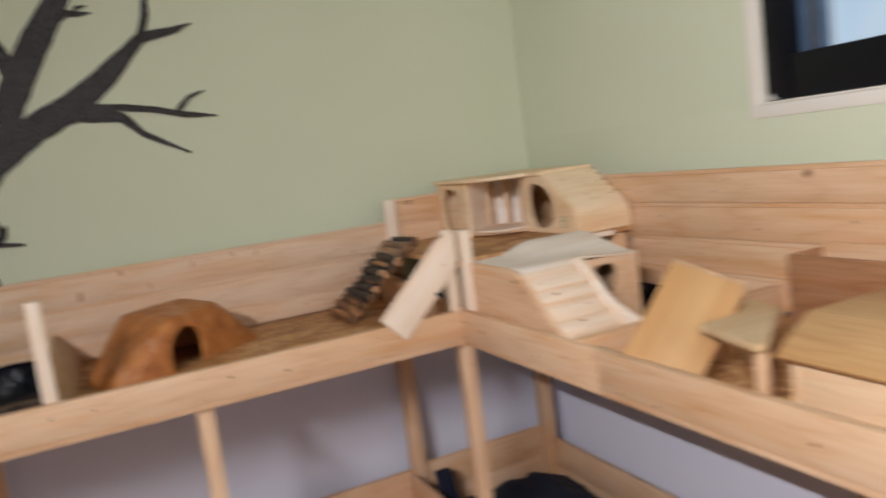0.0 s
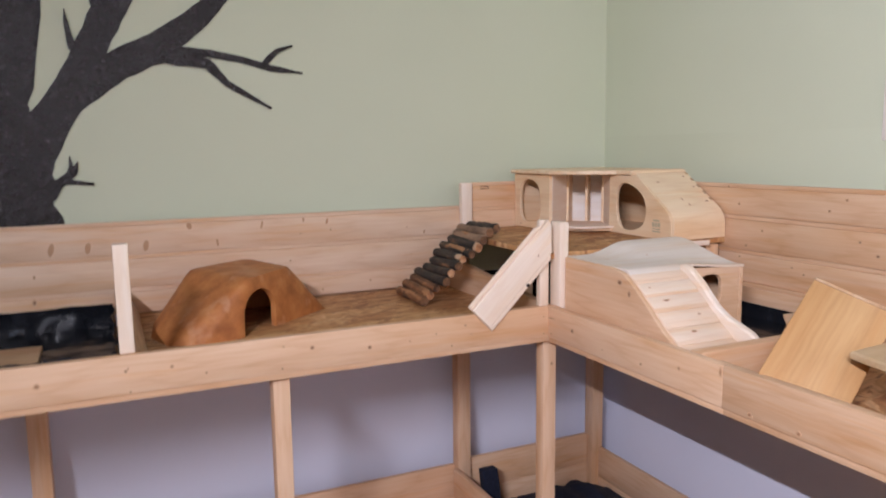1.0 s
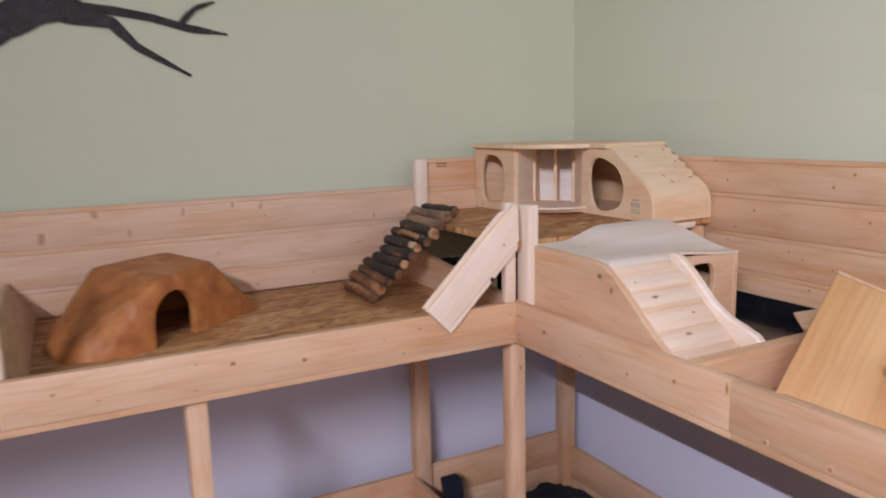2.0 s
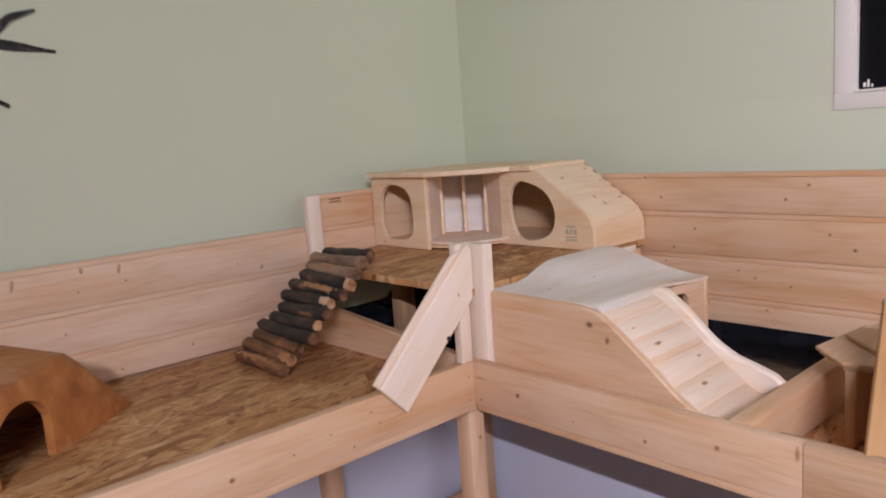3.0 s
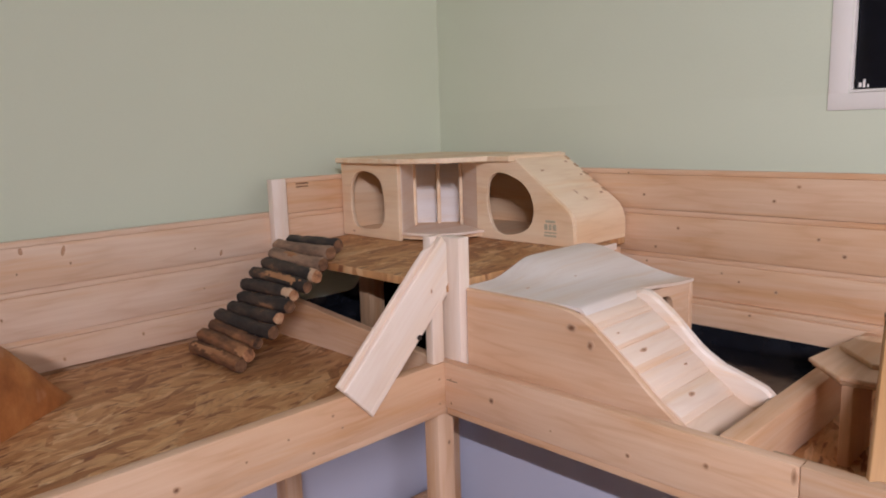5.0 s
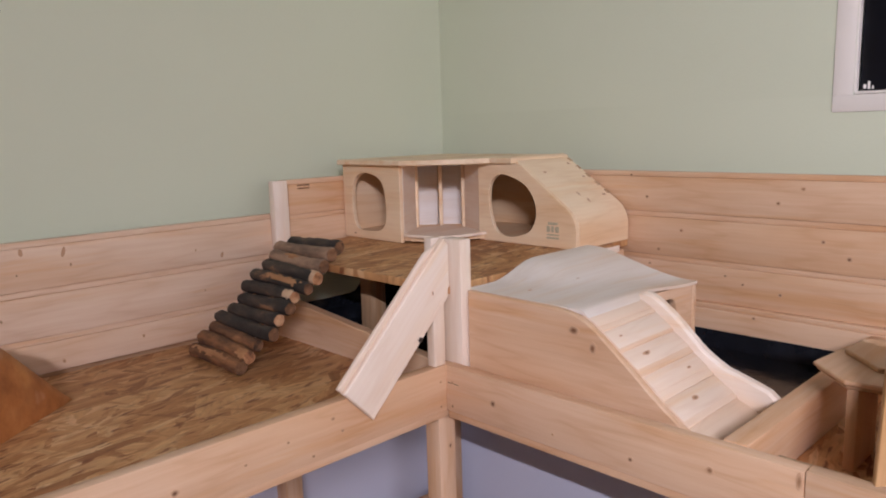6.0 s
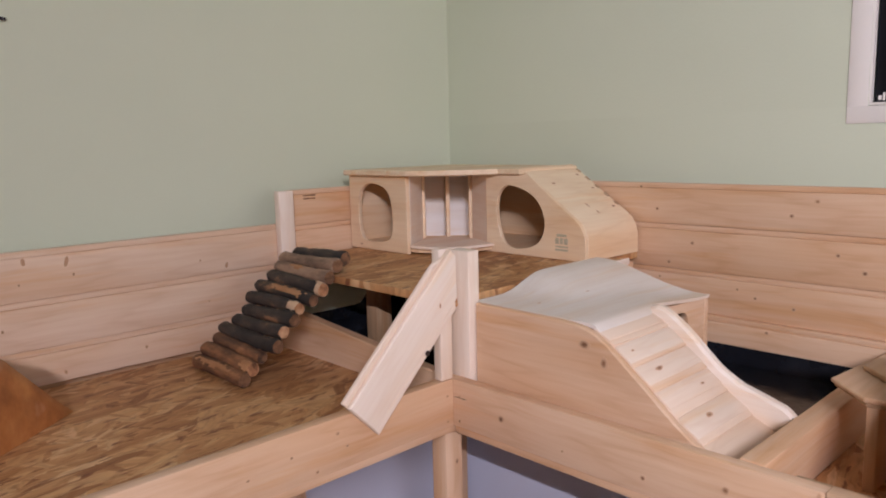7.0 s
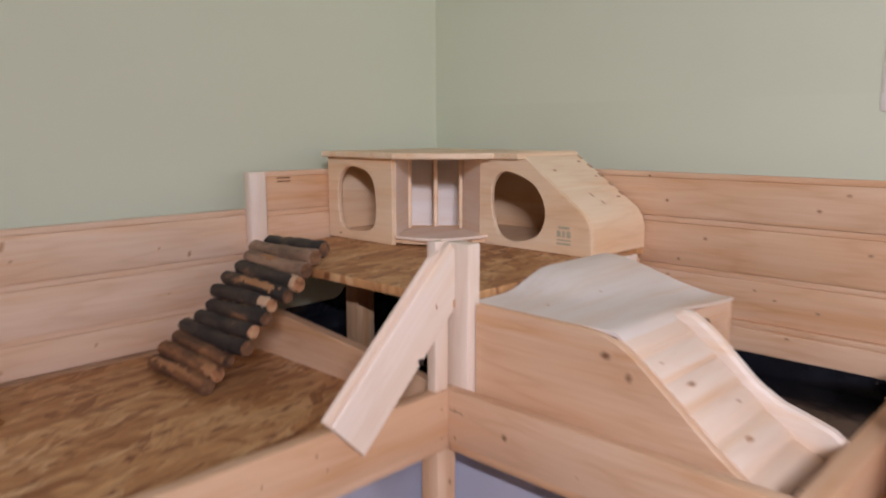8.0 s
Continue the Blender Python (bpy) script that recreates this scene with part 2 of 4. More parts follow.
BARK = mottled("dark_bark", [(0.30, (0.010, 0.008, 0.007)), (0.50, (0.036, 0.027, 0.022)), (0.62, (0.075, 0.050, 0.034)), (0.70, (0.30, 0.15, 0.07))], 26, 0.75, 0.9, stretch=(1, 0.4, 1))
BARK_BROWN = mottled("brown_bark", [(0.28, (0.030, 0.014, 0.008)), (0.46, (0.115, 0.052, 0.024)), (0.60, (0.26, 0.115, 0.046)), (0.74, (0.46, 0.22, 0.09))], 30, 0.75, 0.9, stretch=(1, 0.3, 1))
BARK_TAN = mottled("grey_tan_bark", [(0.28, (0.06, 0.038, 0.026)), (0.45, (0.22, 0.135, 0.085)), (0.6, (0.36, 0.225, 0.14)), (0.75, (0.46, 0.30, 0.19))], 28, 0.75, 0.8, stretch=(1, 0.35, 1))
SPIKE = mottled("pale_brown_spike_knot", [(0.3, (0.36, 0.18, 0.09)), (0.5, (0.52, 0.29, 0.16)), (0.7, (0.66, 0.42, 0.26))], 60, 0.55, 0.1)
PEELED = mottled("peeled_brown_wood", [(0.3, (0.27, 0.112, 0.042)), (0.5, (0.39, 0.185, 0.075)), (0.7, (0.49, 0.26, 0.12))], 40, 0.6, 0.2, stretch=(1, 0.2, 1))
CUT_DARK = mottled("weathered_wood_end", [(0.34, (0.05, 0.025, 0.013)), (0.50, (0.17, 0.080, 0.036)), (0.68, (0.30, 0.15, 0.07))], 45, 0.75, 0.2)
PALE_WOUND = mottled("bare_pale_wood", [(0.3, (0.42, 0.24, 0.13)), (0.5, (0.58, 0.38, 0.23)), (0.7, (0.66, 0.47, 0.31))], 40, 0.65, 0.2, stretch=(1, 0.3, 1))
CUT = mottled("cut_wood_end", [(0.34, (0.14, 0.062, 0.030)), (0.46, (0.44, 0.20, 0.085)), (0.66, (0.66, 0.40, 0.22))], 45, 0.7, 0.2)


def clay_material():
    """Fired clay with pale scuffs and brown grime."""
    mat, t, b = nodes_of("orange_brown_clay", 0.62)
    tc = t.nodes.new("ShaderNodeTexCoord")
    noises = []
    for scale, detail in ((22, 5.0), (12, 3.0), (8, 4.0), (60, 3.0)):
        n = add(t, "ShaderNodeTexNoise", Scale=scale, Detail=detail, Roughness=0.6)
        t.links.new(tc.outputs["Object"], n.inputs["Vector"])
        noises.append(n.outputs["Fac"])
    col = ramp(t, noises[0], [(0.28, (0.33, 0.108, 0.029)), (0.5, (0.49, 0.178, 0.048)), (0.7, (0.59, 0.248, 0.075))])
    col = mix(t, "MIX", ramp(t, noises[1], [(0.57, (0, 0, 0)), (0.64, (0.5, 0.5, 0.5))]), col, (0.62, 0.32, 0.17))
    col = mix(t, "MIX", ramp(t, noises[2], [(0.34, (0.35, 0.35, 0.35)), (0.45, (0, 0, 0))]), col, (0.25, 0.088, 0.032))
    t.links.new(col, b.inputs["Base Color"])
    bump(t, b, noises[3], 0.3, 0.003)
    return mat


CLAY = clay_material()
PAINT_DARK = mottled("tree_paint", [(0.3, (0.004, 0.0025, 0.003)), (0.52, (0.013, 0.008, 0.009)), (0.66, (0.032, 0.023, 0.027)), (0.80, (0.12, 0.105, 0.12))], 70, 0.24, 1.0)
PAINT_DARK.node_tree.nodes["Principled BSDF"].inputs["Specular IOR Level"].default_value = 0.4
LINER = mottled("black_pond_liner", [(0.3, (0.006, 0.007, 0.010)), (0.7, (0.018, 0.020, 0.026))], 14, 0.15, 0.7)
FLEECE = mottled("navy_fleece", [(0.3, (0.004, 0.006, 0.018)), (0.7, (0.010, 0.014, 0.036))], 90, 0.95, 0.8)
FRAME_DARK = mottled("anthracite_window_frame", [(0.3, (0.003, 0.0035, 0.006)), (0.7, (0.005, 0.006, 0.010))], 30, 0.4, 0.05)
FRAME_DARK.node_tree.nodes["Principled BSDF"].inputs["Specular IOR Level"].default_value = 0.25
BEAD = mottled("blue_grey_glazing_bead", [(0.3, (0.06, 0.10, 0.17)), (0.7, (0.10, 0.16, 0.26))], 20, 0.3, 0.05)
METAL = mottled("grey_screw_metal", [(0.3, (0.30, 0.29, 0.28)), (0.7, (0.45, 0.44, 0.42))], 200, 0.35, 0.05, metal=1.0)
HOLE = mottled("dark_hole", [(0.3, (0.02, 0.012, 0.008)), (0.7, (0.05, 0.03, 0.02))], 100, 0.8)
STAMP = mottled("grey_green_stamp_ink", [(0.3, (0.36, 0.33, 0.22)), (0.7, (0.62, 0.52, 0.36))], 260, 0.7, 0.0)
# unseen floor, dark so that it bounces little light
FLOOR = timber("floor_boards", (0.24, 0.16, 0.10), (0.19, 0.125, 0.075), (0.13, 0.085, 0.05), knots=0.0)

GLASS, gt, gb = nodes_of("window_glass", 0.02)
gb.inputs["Transmission Weight"].default_value = 1.0
gb.inputs["IOR"].default_value = 1.1

SKYCARD, ct, cb = nodes_of("bright_sky", 1.0)
ce = add(ct, "ShaderNodeEmission", Strength=1.0)
ctc = ct.nodes.new("ShaderNodeTexCoord")
cw = add(ct, "ShaderNodeTexNoise", Scale=0.8, Detail=3.0)
ct.links.new(ctc.outputs["Object"], cw.inputs["Vector"])
ct.links.new(ramp(ct, cw.outputs["Fac"], [(0.35, (0.50, 0.68, 0.90)), (0.65, (0.74, 0.86, 0.97))]), ce.inputs["Color"])
ct.links.new(ce.outputs["Emission"], ct.nodes["Material Output"].inputs["Surface"])

# ---------------- builders ----------------
PLACED = {}
FACE_X = Matrix(((0, 0, 1, 0), (1, 0, 0, 0), (0, 1, 0, 0), (0, 0, 0, 1)))  # local x, y, z lie along world y, z, x
FACE_Y = Matrix(((1, 0, 0, 0), (0, 0, -1, 0), (0, 1, 0, 0), (0, 0, 0, 1)))  # local x, y, z lie along world x, z, -y
AXIS = {"x": Matrix.Identity(4), "y": Matrix.Rotation(radians(90), 4, "Z"), "z": Matrix.Rotation(radians(-90), 4, "Y")}


def ease(v):
    v = min(max(v, 0), 1)
    return v * v * (3 - 2 * v)


def mesh_of(name, bm, material, smooth=None):
    bmesh.ops.recalc_face_normals(bm, faces=bm.faces)
    if smooth:
        for e in bm.edges:
            e.smooth = len(e.link_faces) == 2 and e.calc_face_angle(0) < smooth
        for f in bm.faces:
            f.smooth = True
    me = bpy.data.meshes.new(name)
    bm.to_mesh(me)
    bm.free()
    for m in material if isinstance(material, (list, tuple)) else (material,):
        me.materials.append(m)
    return me


def place(ob, m, parent=None):
    PLACED[ob] = m
    if parent:
        ob.parent = parent
        ob.matrix_basis = PLACED[parent].inverted() @ m
    else:
        ob.matrix_basis = m
    return ob


def thing(name, at, label, category, group="", kind=""):
    return place(tagged(new(name), label, category, group, kind), Matrix.Translation(at))


def part(name, bm, material, parent, label="", m=Matrix(), smooth=None):
    ob = place(new(name, mesh_of(name, bm, material, smooth)), m, parent)
    return tagged(ob, label) if label else ob


def box_bm(dx, dy, dz, bev=0.0015, segments=2):
    bm = bmesh.new()
    bmesh.ops.create_cube(bm, size=1, matrix=Matrix.Diagonal((dx, dy, dz, 1)))
    if bev:
        bmesh.ops.bevel(bm, geom=bm.edges[:], offset=min(bev, 0.45 * min(dx, dy, dz)), segments=segments, affect="EDGES", profile=0.5)
    return bm


def board(name, lo, hi, material, parent, axis="x", bev=0.0015, label="", turn=None):
    """A straight board between two corners, with its grain along the axis."""
    lo, hi = Vector(lo), Vector(hi)
    d = hi - lo
    dims = {"x": (d.x, d.y, d.z), "y": (d.y, d.x, d.z), "z": (d.z, d.y, d.x)}[axis]
    m = Matrix.Translation((lo + hi) / 2) @ (turn or Matrix()) @ AXIS[axis]
    return part(name, box_bm(*dims, bev=bev), material, parent, label, m, smooth=0.6)


def plate_bm(outline, thick, holes=(), bev=0.001):
    """A flat plate with holes through it, in x and y, from z 0 to thick."""
    bm = bmesh.new()
    edges = []
    for loop in (outline, *holes):
        vs = [bm.verts.new((*p, 0)) for p in loop]
        edges += [bm.edges.new((a, b)) for a, b in zip(vs, vs[1:] + vs[:1])]
    bmesh.ops.triangle_fill(bm, use_beauty=True, edges=edges)
    out = bmesh.ops.extrude_face_region(bm, geom=bm.faces[:])
    bmesh.ops.translate(bm, verts=[v for v in out["geom"] if isinstance(v, bmesh.types.BMVert)], vec=(0, 0, thick))
    bmesh.ops.recalc_face_normals(bm, faces=bm.faces)
    if bev:
        rim = [e for e in bm.edges if len(e.link_faces) == 2 and e.calc_face_angle(0) > 1.2 and abs(e.verts[0].co.z - e.verts[1].co.z) < 1e-6]
        bmesh.ops.bevel(bm, geom=rim, offset=bev, segments=1, affect="EDGES")
    return bm


def oval(cx, cy, rx, ry, squash=2.0, n=28, lean=0.0, wobble=0.0):
    """A rounded opening; squash above 2 makes it squarer."""
    pts = []
    for k in range(n):
        a = 2 * math.pi * k / n
        c, s = math.cos(a), math.sin(a)
        f = 1 + wobble * math.sin(2 * a + 0.9)
        x = math.copysign(abs(c) ** (2 / squash), c) * rx * f
        y = math.copysign(abs(s) ** (2 / squash), s) * ry * f
        pts.append((cx + x + lean * y, cy + y))
    return pts


def rounded(points, steps=5):
    """A closed smooth line through a few points."""
    out = []
    n = len(points)
    for k in range(n):
        p0, p1, p2, p3 = (Vector(points[(k + i - 1) % n]) for i in range(4))
        for j in range(steps):
            f = j / steps
            q = 0.5 * (2 * p1 + (p2 - p0) * f + (2 * p0 - 5 * p1 + 4 * p2 - p3) * f * f + (3 * p1 - p0 - 3 * p2 + p3) * f ** 3)
            out.append((q.x, q.y))
    return out


def knot(parent, place_at, facing, rx, ry, name="knot"):
    """A flat knot in a board's face, a hair proud of it, ragged in outline."""
    x, y, z = place_at
    pts = []
    for k in range(18):
        a = 2 * math.pi * k / 18
        f = 1 + 0.30 * noise.noise((math.cos(a) + x * 53, math.sin(a) + y * 53, z * 53))
        pts.append((math.cos(a) * f, math.sin(a) * f))
    bm = plate_bm(pts, 0.0005, bev=0)
    return part(name, bm, SPIKE if name == "spike_knot" else KNOT, parent, m=Matrix.Translation(place_at) @ facing @ Matrix.Diagonal((rx * 0.78, ry * 0.78, 1, 1)))


ON_X = FACE_X @ Matrix.Rotation(radians(180), 4, "Y")  # on a face that looks towards -x
ON_Y = FACE_Y  # on a face that looks towards -y

# ---------------- the room ----------------
X0, Y0, ZT = -2.75, -3.9, 2.6
WF = 0.09  # face of the room walls behind the plank walls of the enclosure


def wall_piece(name, lo, hi, material, label="", parent=None):
    bm = box_bm(*(Vector(hi) - Vector(lo)), bev=0)
    ob = new(name, mesh_of(name, bm, material))
    place(ob, Matrix.Translation((Vector(lo) + Vector(hi)) / 2), parent)
    return tagged(ob, label, "" if parent else "wall", kind="" if parent else "structure")


wall_piece("wall_north", (X0 - 0.2, WF, 0.9), (WF + 0.2, WF + 0.2, ZT), GREEN, "matt pale green painted plaster wall")
wall_piece("wall_north_lower", (X0 - 0.2, WF, 0), (WF + 0.2, WF + 0.2, 0.9), DAYLIT_WHITE, "matt white plaster wall below the enclosure deck, bluish daylight mixed in")
W_Y0, W_Y1, W_Z0, W_Z1 = -2.08, -0.970, 1.3610, 2.2  # opening of the east window
wall_piece("wall_east_lower", (WF, Y0, 0), (WF + 0.2, WF, 0.9), DAYLIT_WHITE, "matt white plaster wall below the enclosure deck, bluish daylight mixed in")
wall_piece("wall_east", (WF, Y0, 0.9), (WF + 0.2, WF, W_Z0), GREEN, "matt pale green painted plaster wall under a window")
wall_piece("wall_east_corner", (WF, W_Y1, W_Z0), (WF + 0.2, WF, ZT), GREEN, "matt pale green painted plaster wall beside a window")
wall_piece("wall_east_end", (WF, Y0, W_Z0), (WF + 0.2, W_Y0, ZT), GREEN, "matt pale green painted plaster wall beside a window")
wall_piece("wall_east_head", (WF, W_Y0, W_Z1), (WF + 0.2, W_Y1, ZT), GREEN, "matt pale green painted plaster wall over a window")
wall_piece("wall_west", (X0 - 0.2, Y0, 0), (X0, WF, 2.08), UNSEEN_WALL, "unseen matt brown-grey painted wall under a light opening")
wall_piece("wall_west_north", (X0 - 0.2, -2.4, 2.08), (X0, WF, ZT), UNSEEN_WALL, "unseen matt brown-grey painted wall beside a light opening")
wall_piece("wall_west_head", (X0 - 0.2, Y0, 2.3), (X0, -2.4, ZT), UNSEEN_WALL, "unseen matt brown-grey painted wall over a light opening")
wall_piece("wall_west_end", (X0 - 0.2, Y0, 2.08), (X0, -3.8, 2.3), UNSEEN_WALL, "unseen matt brown-grey painted wall beside a light opening")
wall_piece("wall_south_left", (X0 - 0.2, Y0 - 0.2, 0), (-1.6, Y0, ZT), UNSEEN_WALL, "unseen matt brown-grey painted plaster wall")
wall_piece("wall_south_right", (-0.1, Y0 - 0.2, 0), (WF + 0.2, Y0, ZT), UNSEEN_WALL, "unseen matt brown-grey painted plaster wall")
wall_piece("wall_south_sill", (-1.6, Y0 - 0.2, 0), (-0.1, Y0, 1.0), UNSEEN_WALL, "unseen matt brown-grey painted wall under a light opening")
wall_piece("wall_south_head", (-1.6, Y0 - 0.2, 2.15), (-0.1, Y0, ZT), UNSEEN_WALL, "unseen matt brown-grey painted wall over a light opening")
tagged(wall_piece("floor", (X0 - 0.2, Y0 - 0.2, -0.1), (WF + 0.2, WF + 0.2, 0), FLOOR, "brown wooden floor"), category="floor")
tagged(wall_piece("ceiling", (X0 - 0.2, Y0 - 0.2, ZT), (WF + 0.2, WF + 0.2, ZT + 0.1), CEIL, "greyish painted ceiling"), category="ceiling")

# unseen fitting made up to go with the overhead fill
fitting = thing("added_ceiling_lamp", (-0.95, -1.75, ZT), "round white ceiling lamp, added out of view", "lamp")
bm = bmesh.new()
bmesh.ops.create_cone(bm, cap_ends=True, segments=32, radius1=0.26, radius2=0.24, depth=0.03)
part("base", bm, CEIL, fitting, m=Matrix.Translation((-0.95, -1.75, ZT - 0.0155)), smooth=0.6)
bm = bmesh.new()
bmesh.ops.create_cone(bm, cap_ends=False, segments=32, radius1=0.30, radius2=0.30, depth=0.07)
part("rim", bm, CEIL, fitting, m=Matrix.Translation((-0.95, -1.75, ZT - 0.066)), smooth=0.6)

# window in the east wall: cream surround, dark frame, sash and pane
win = thing("window_1", (WF, (W_Y0 + W_Y1) / 2, W_Z0), "dark framed window with a cream painted surround", "window", kind="structure")
S, FX = 0.034, WF + 0.013  # width of the surround, front of the dark frame
board("window_surround", (WF - 0.0025, W_Y0 - S, W_Z0 - 0.030), (WF - 0.0005, W_Y1 + S, W_Z0), TRIM, win, "y", 0.0006, label="cream painted surround")
board("window_surround", (WF - 0.0025, W_Y1, W_Z0), (WF - 0.0005, W_Y1 + S, W_Z1 + S), TRIM, win, "z", 0.0006)
board("window_surround", (WF - 0.0025, W_Y0 - S, W_Z0), (WF - 0.0005, W_Y0, W_Z1 + S), TRIM, win, "z", 0.0006)
board("window_reveal", (WF, W_Y1 - 0.004, W_Z0 + 0.0062), (FX - 0.0002, W_Y1 - 0.0002, W_Z1), TRIM, win, "z", 0)
board("window_sill", (WF, W_Y0, W_Z0 + 0.0005), (FX + 0.04, W_Y1, W_Z0 + 0.006), TRIM, win, "y")
for y in (W_Y1 - 0.0045, W_Y0 + 0.080):
    board("window_frame", (FX, y - 0.068, W_Z0 + 0.007), (FX + 0.082, y, W_Z1), FRAME_DARK, win, "z", 0.004, "anthracite window frame")
for z in (W_Z0 + 0.007, W_Z1 - 0.1):
    board("window_frame", (FX + 0.002, W_Y0 + 0.0735, z), (FX + 0.084, W_Y1 - 0.0735, z + 0.1), FRAME_DARK, win, "y", 0.004)
board("pane", (FX + 0.052, W_Y0 + 0.074, W_Z0 + 0.1075), (FX + 0.058, W_Y1 - 0.074, W_Z1 - 0.1005), GLASS, win, "y", 0).visible_shadow = False
for y0, y1, x1, mat, name in ((0.104, 0.0732, 0.0505, BEAD, "glazing_bead"), (0.114, 0.1042, 0.049, METAL, "seal"), (0.138, 0.1142, 0.0505, BEAD, "glazing_bead")):
    board(name, (FX + 0.034, W_Y1 - y0, W_Z0 + 0.108), (FX + x1, W_Y1 - y1, W_Z1 - 0.101), mat, win, "z", 0.001)
for y, z, w, h in ((0.012, 0.010, 0.005, 0.008), (0.019, 0.009, 0.004, 0.014), (0.026, 0.009, 0.003, 0.006)):
    board("paint_fleck", (FX - 0.0015, W_Y1 - y - w, W_Z0 + z), (FX - 0.0003, W_Y1 - y, W_Z0 + z + h), TRIM, win, "z", 0.0004)
bm = box_bm(0.02, 6, 5, bev=0)
tagged(place(new("backdrop", mesh_of("backdrop", bm, SKYCARD)), Matrix.Translation((3.5, -1.6, 2.2))), "bright pale blue sky outside the window", "sky", kind="structure")

# ---------------- painted tree on the north wall ----------------


def stroke_bm(points, depth):
    """A tapered limb in the wall's plane: points of x, z, half width."""
    pts = []
    for (x0, z0, r0), (x1, z1, r1) in zip(points, points[1:]):
        for k in range(5):
            f = k / 5
            g = f * f * (3 - 2 * f)
            pts.append((x0 + (x1 - x0) * f, z0 + (z1 - z0) * f, r0 + (r1 - r0) * g))
    pts.append(points[-1])
    left, right = [], []
    for k, (x, z, r) in enumerate(pts):
        a, b = pts[max(k - 1, 0)], pts[min(k + 1, len(pts) - 1)]
        d = Vector((b[0] - a[0], b[1] - a[1])).normalized()
        j = 1 + 0.10 * noise.noise((x * 31, z * 31, depth * 900))
        left.append((x - d.y * r * j, z + d.x * r * j))
        right.append((x + d.y * r * j, z - d.x * r * j))
    return plate_bm(left + right[::-1], depth, bev=0)


mural = thing("wall_tree", (-1.7, WF, 1.15), "dark brown tree painted with rough bark on the green wall", "mural")
TREE_STROKES = (
    ("trunk", [(-1.830, 1.124, 0.1965), (-1.819, 1.217, 0.1634), (-1.799, 1.320, 0.1468), (-1.778, 1.413, 0.1034)]),
    ("limb", [(-1.861, 1.299, 0.1448), (-1.840, 1.506, 0.1551), (-1.809, 1.734, 0.1551), (-1.788, 2.075, 0.1344)]),
    ("limb", [(-1.716, 1.310, 0.060), (-1.622, 1.454, 0.042), (-1.568, 1.553, 0.038), (-1.503, 1.685, 0.039), (-1.452, 1.775, 0.0372), (-1.385, 1.878, 0.0321), (-1.302, 2.044, 0.0186)]),
    ("limb", [(-1.716, 1.320, 0.058), (-1.611, 1.464, 0.042), (-1.485, 1.553, 0.038), (-1.383, 1.605, 0.0383), (-1.290, 1.676, 0.031), (-1.207, 1.755, 0.0207), (-1.168, 1.794, 0.0134)]),
    ("branch", [(-1.514, 1.697, 0.0248), (-1.535, 1.765, 0.0186), (-1.566, 1.827, 0.0145), (-1.602, 1.920, 0.0072)]),
    ("branch", [(-1.395, 1.837, 0.0145), (-1.356, 1.860, 0.0093), (-1.328, 1.856, 0.0072), (-1.292, 1.860, 0.0021)]),
    ("twig", [(-1.339, 1.858, 0.0052), (-1.328, 1.873, 0.0062), (-1.302, 1.880, 0.0021)]),
    ("branch", [(-1.185, 1.770, 0.0124), (-1.168, 1.806, 0.0114), (-1.153, 1.847, 0.0114), (-1.145, 1.909, 0.0072)]),
    ("branch", [(-1.194, 1.772, 0.0124), (-1.152, 1.790, 0.0145), (-1.080, 1.803, 0.0103), (-1.028, 1.822, 0.0021)]),
    ("branch", [(-1.395, 1.584, 0.0269), (-1.323, 1.592, 0.0155), (-1.257, 1.592, 0.0103), (-1.169, 1.579, 0.0093), (-1.088, 1.558, 0.0093), (-0.996, 1.547, 0.0026)]),
    ("twig", [(-1.114, 1.560, 0.0062), (-1.090, 1.586, 0.0083), (-1.068, 1.607, 0.0062), (-1.023, 1.623, 0.0026)]),
    ("branch", [(-1.364, 1.581, 0.0207), (-1.259, 1.564, 0.0145), (-1.209, 1.511, 0.0093), (-1.090, 1.445, 0.0036)]),
    ("twig", [(-1.675, 1.219, 0.0227), (-1.644, 1.248, 0.0114), (-1.611, 1.273, 0.0103), (-1.598, 1.302, 0.0021)]),
    ("twig", [(-1.654, 1.250, 0.0083), (-1.615, 1.250, 0.0062), (-1.564, 1.243, 0.0041)]),
    ("twig", [(-1.623, 1.266, 0.0062), (-1.614, 1.289, 0.0052), (-1.617, 1.317, 0.001)]),
    ("twig", [(-1.571, 1.558, 0.0145), (-1.591, 1.594, 0.0093), (-1.600, 1.648, 0.0062), (-1.603, 1.687, 0.001)]),
)
for k, (name, points) in enumerate(TREE_STROKES):
    part(name, stroke_bm(points, 0.0022 + 0.0004 * k), PAINT_DARK, mural, m=Matrix.Translation((0, WF - 0.0004, 0)) @ FACE_Y)

# ---------------- the enclosure ----------------
RAIL_T, RAIL_B, DECK, DECK_R, SHELF = 0.95, 0.862, 0.902, 0.883, 1.075
pen = thing("small_animal_enclosure", (-0.6, -0.6, 0), "two-storey pine animal enclosure built into a room corner", "enclosure")


def tongue_rail(lo, hi, axis, front, parent, material=PINE):
    """A board with a narrow recessed tongue along its lower edge; front: the side that is set back, -x or -y."""
    ob = board("front_rail", (lo[0], lo[1], lo[2] + 0.013), hi, material, parent, axis, 0.0012)
    low, top = list(lo), [hi[0], hi[1], lo[2] + 0.0128]
    low["xy".index(front)] += 0.004
    board("rail_tongue", low, top, material, ob, axis, 0.001)
    return ob


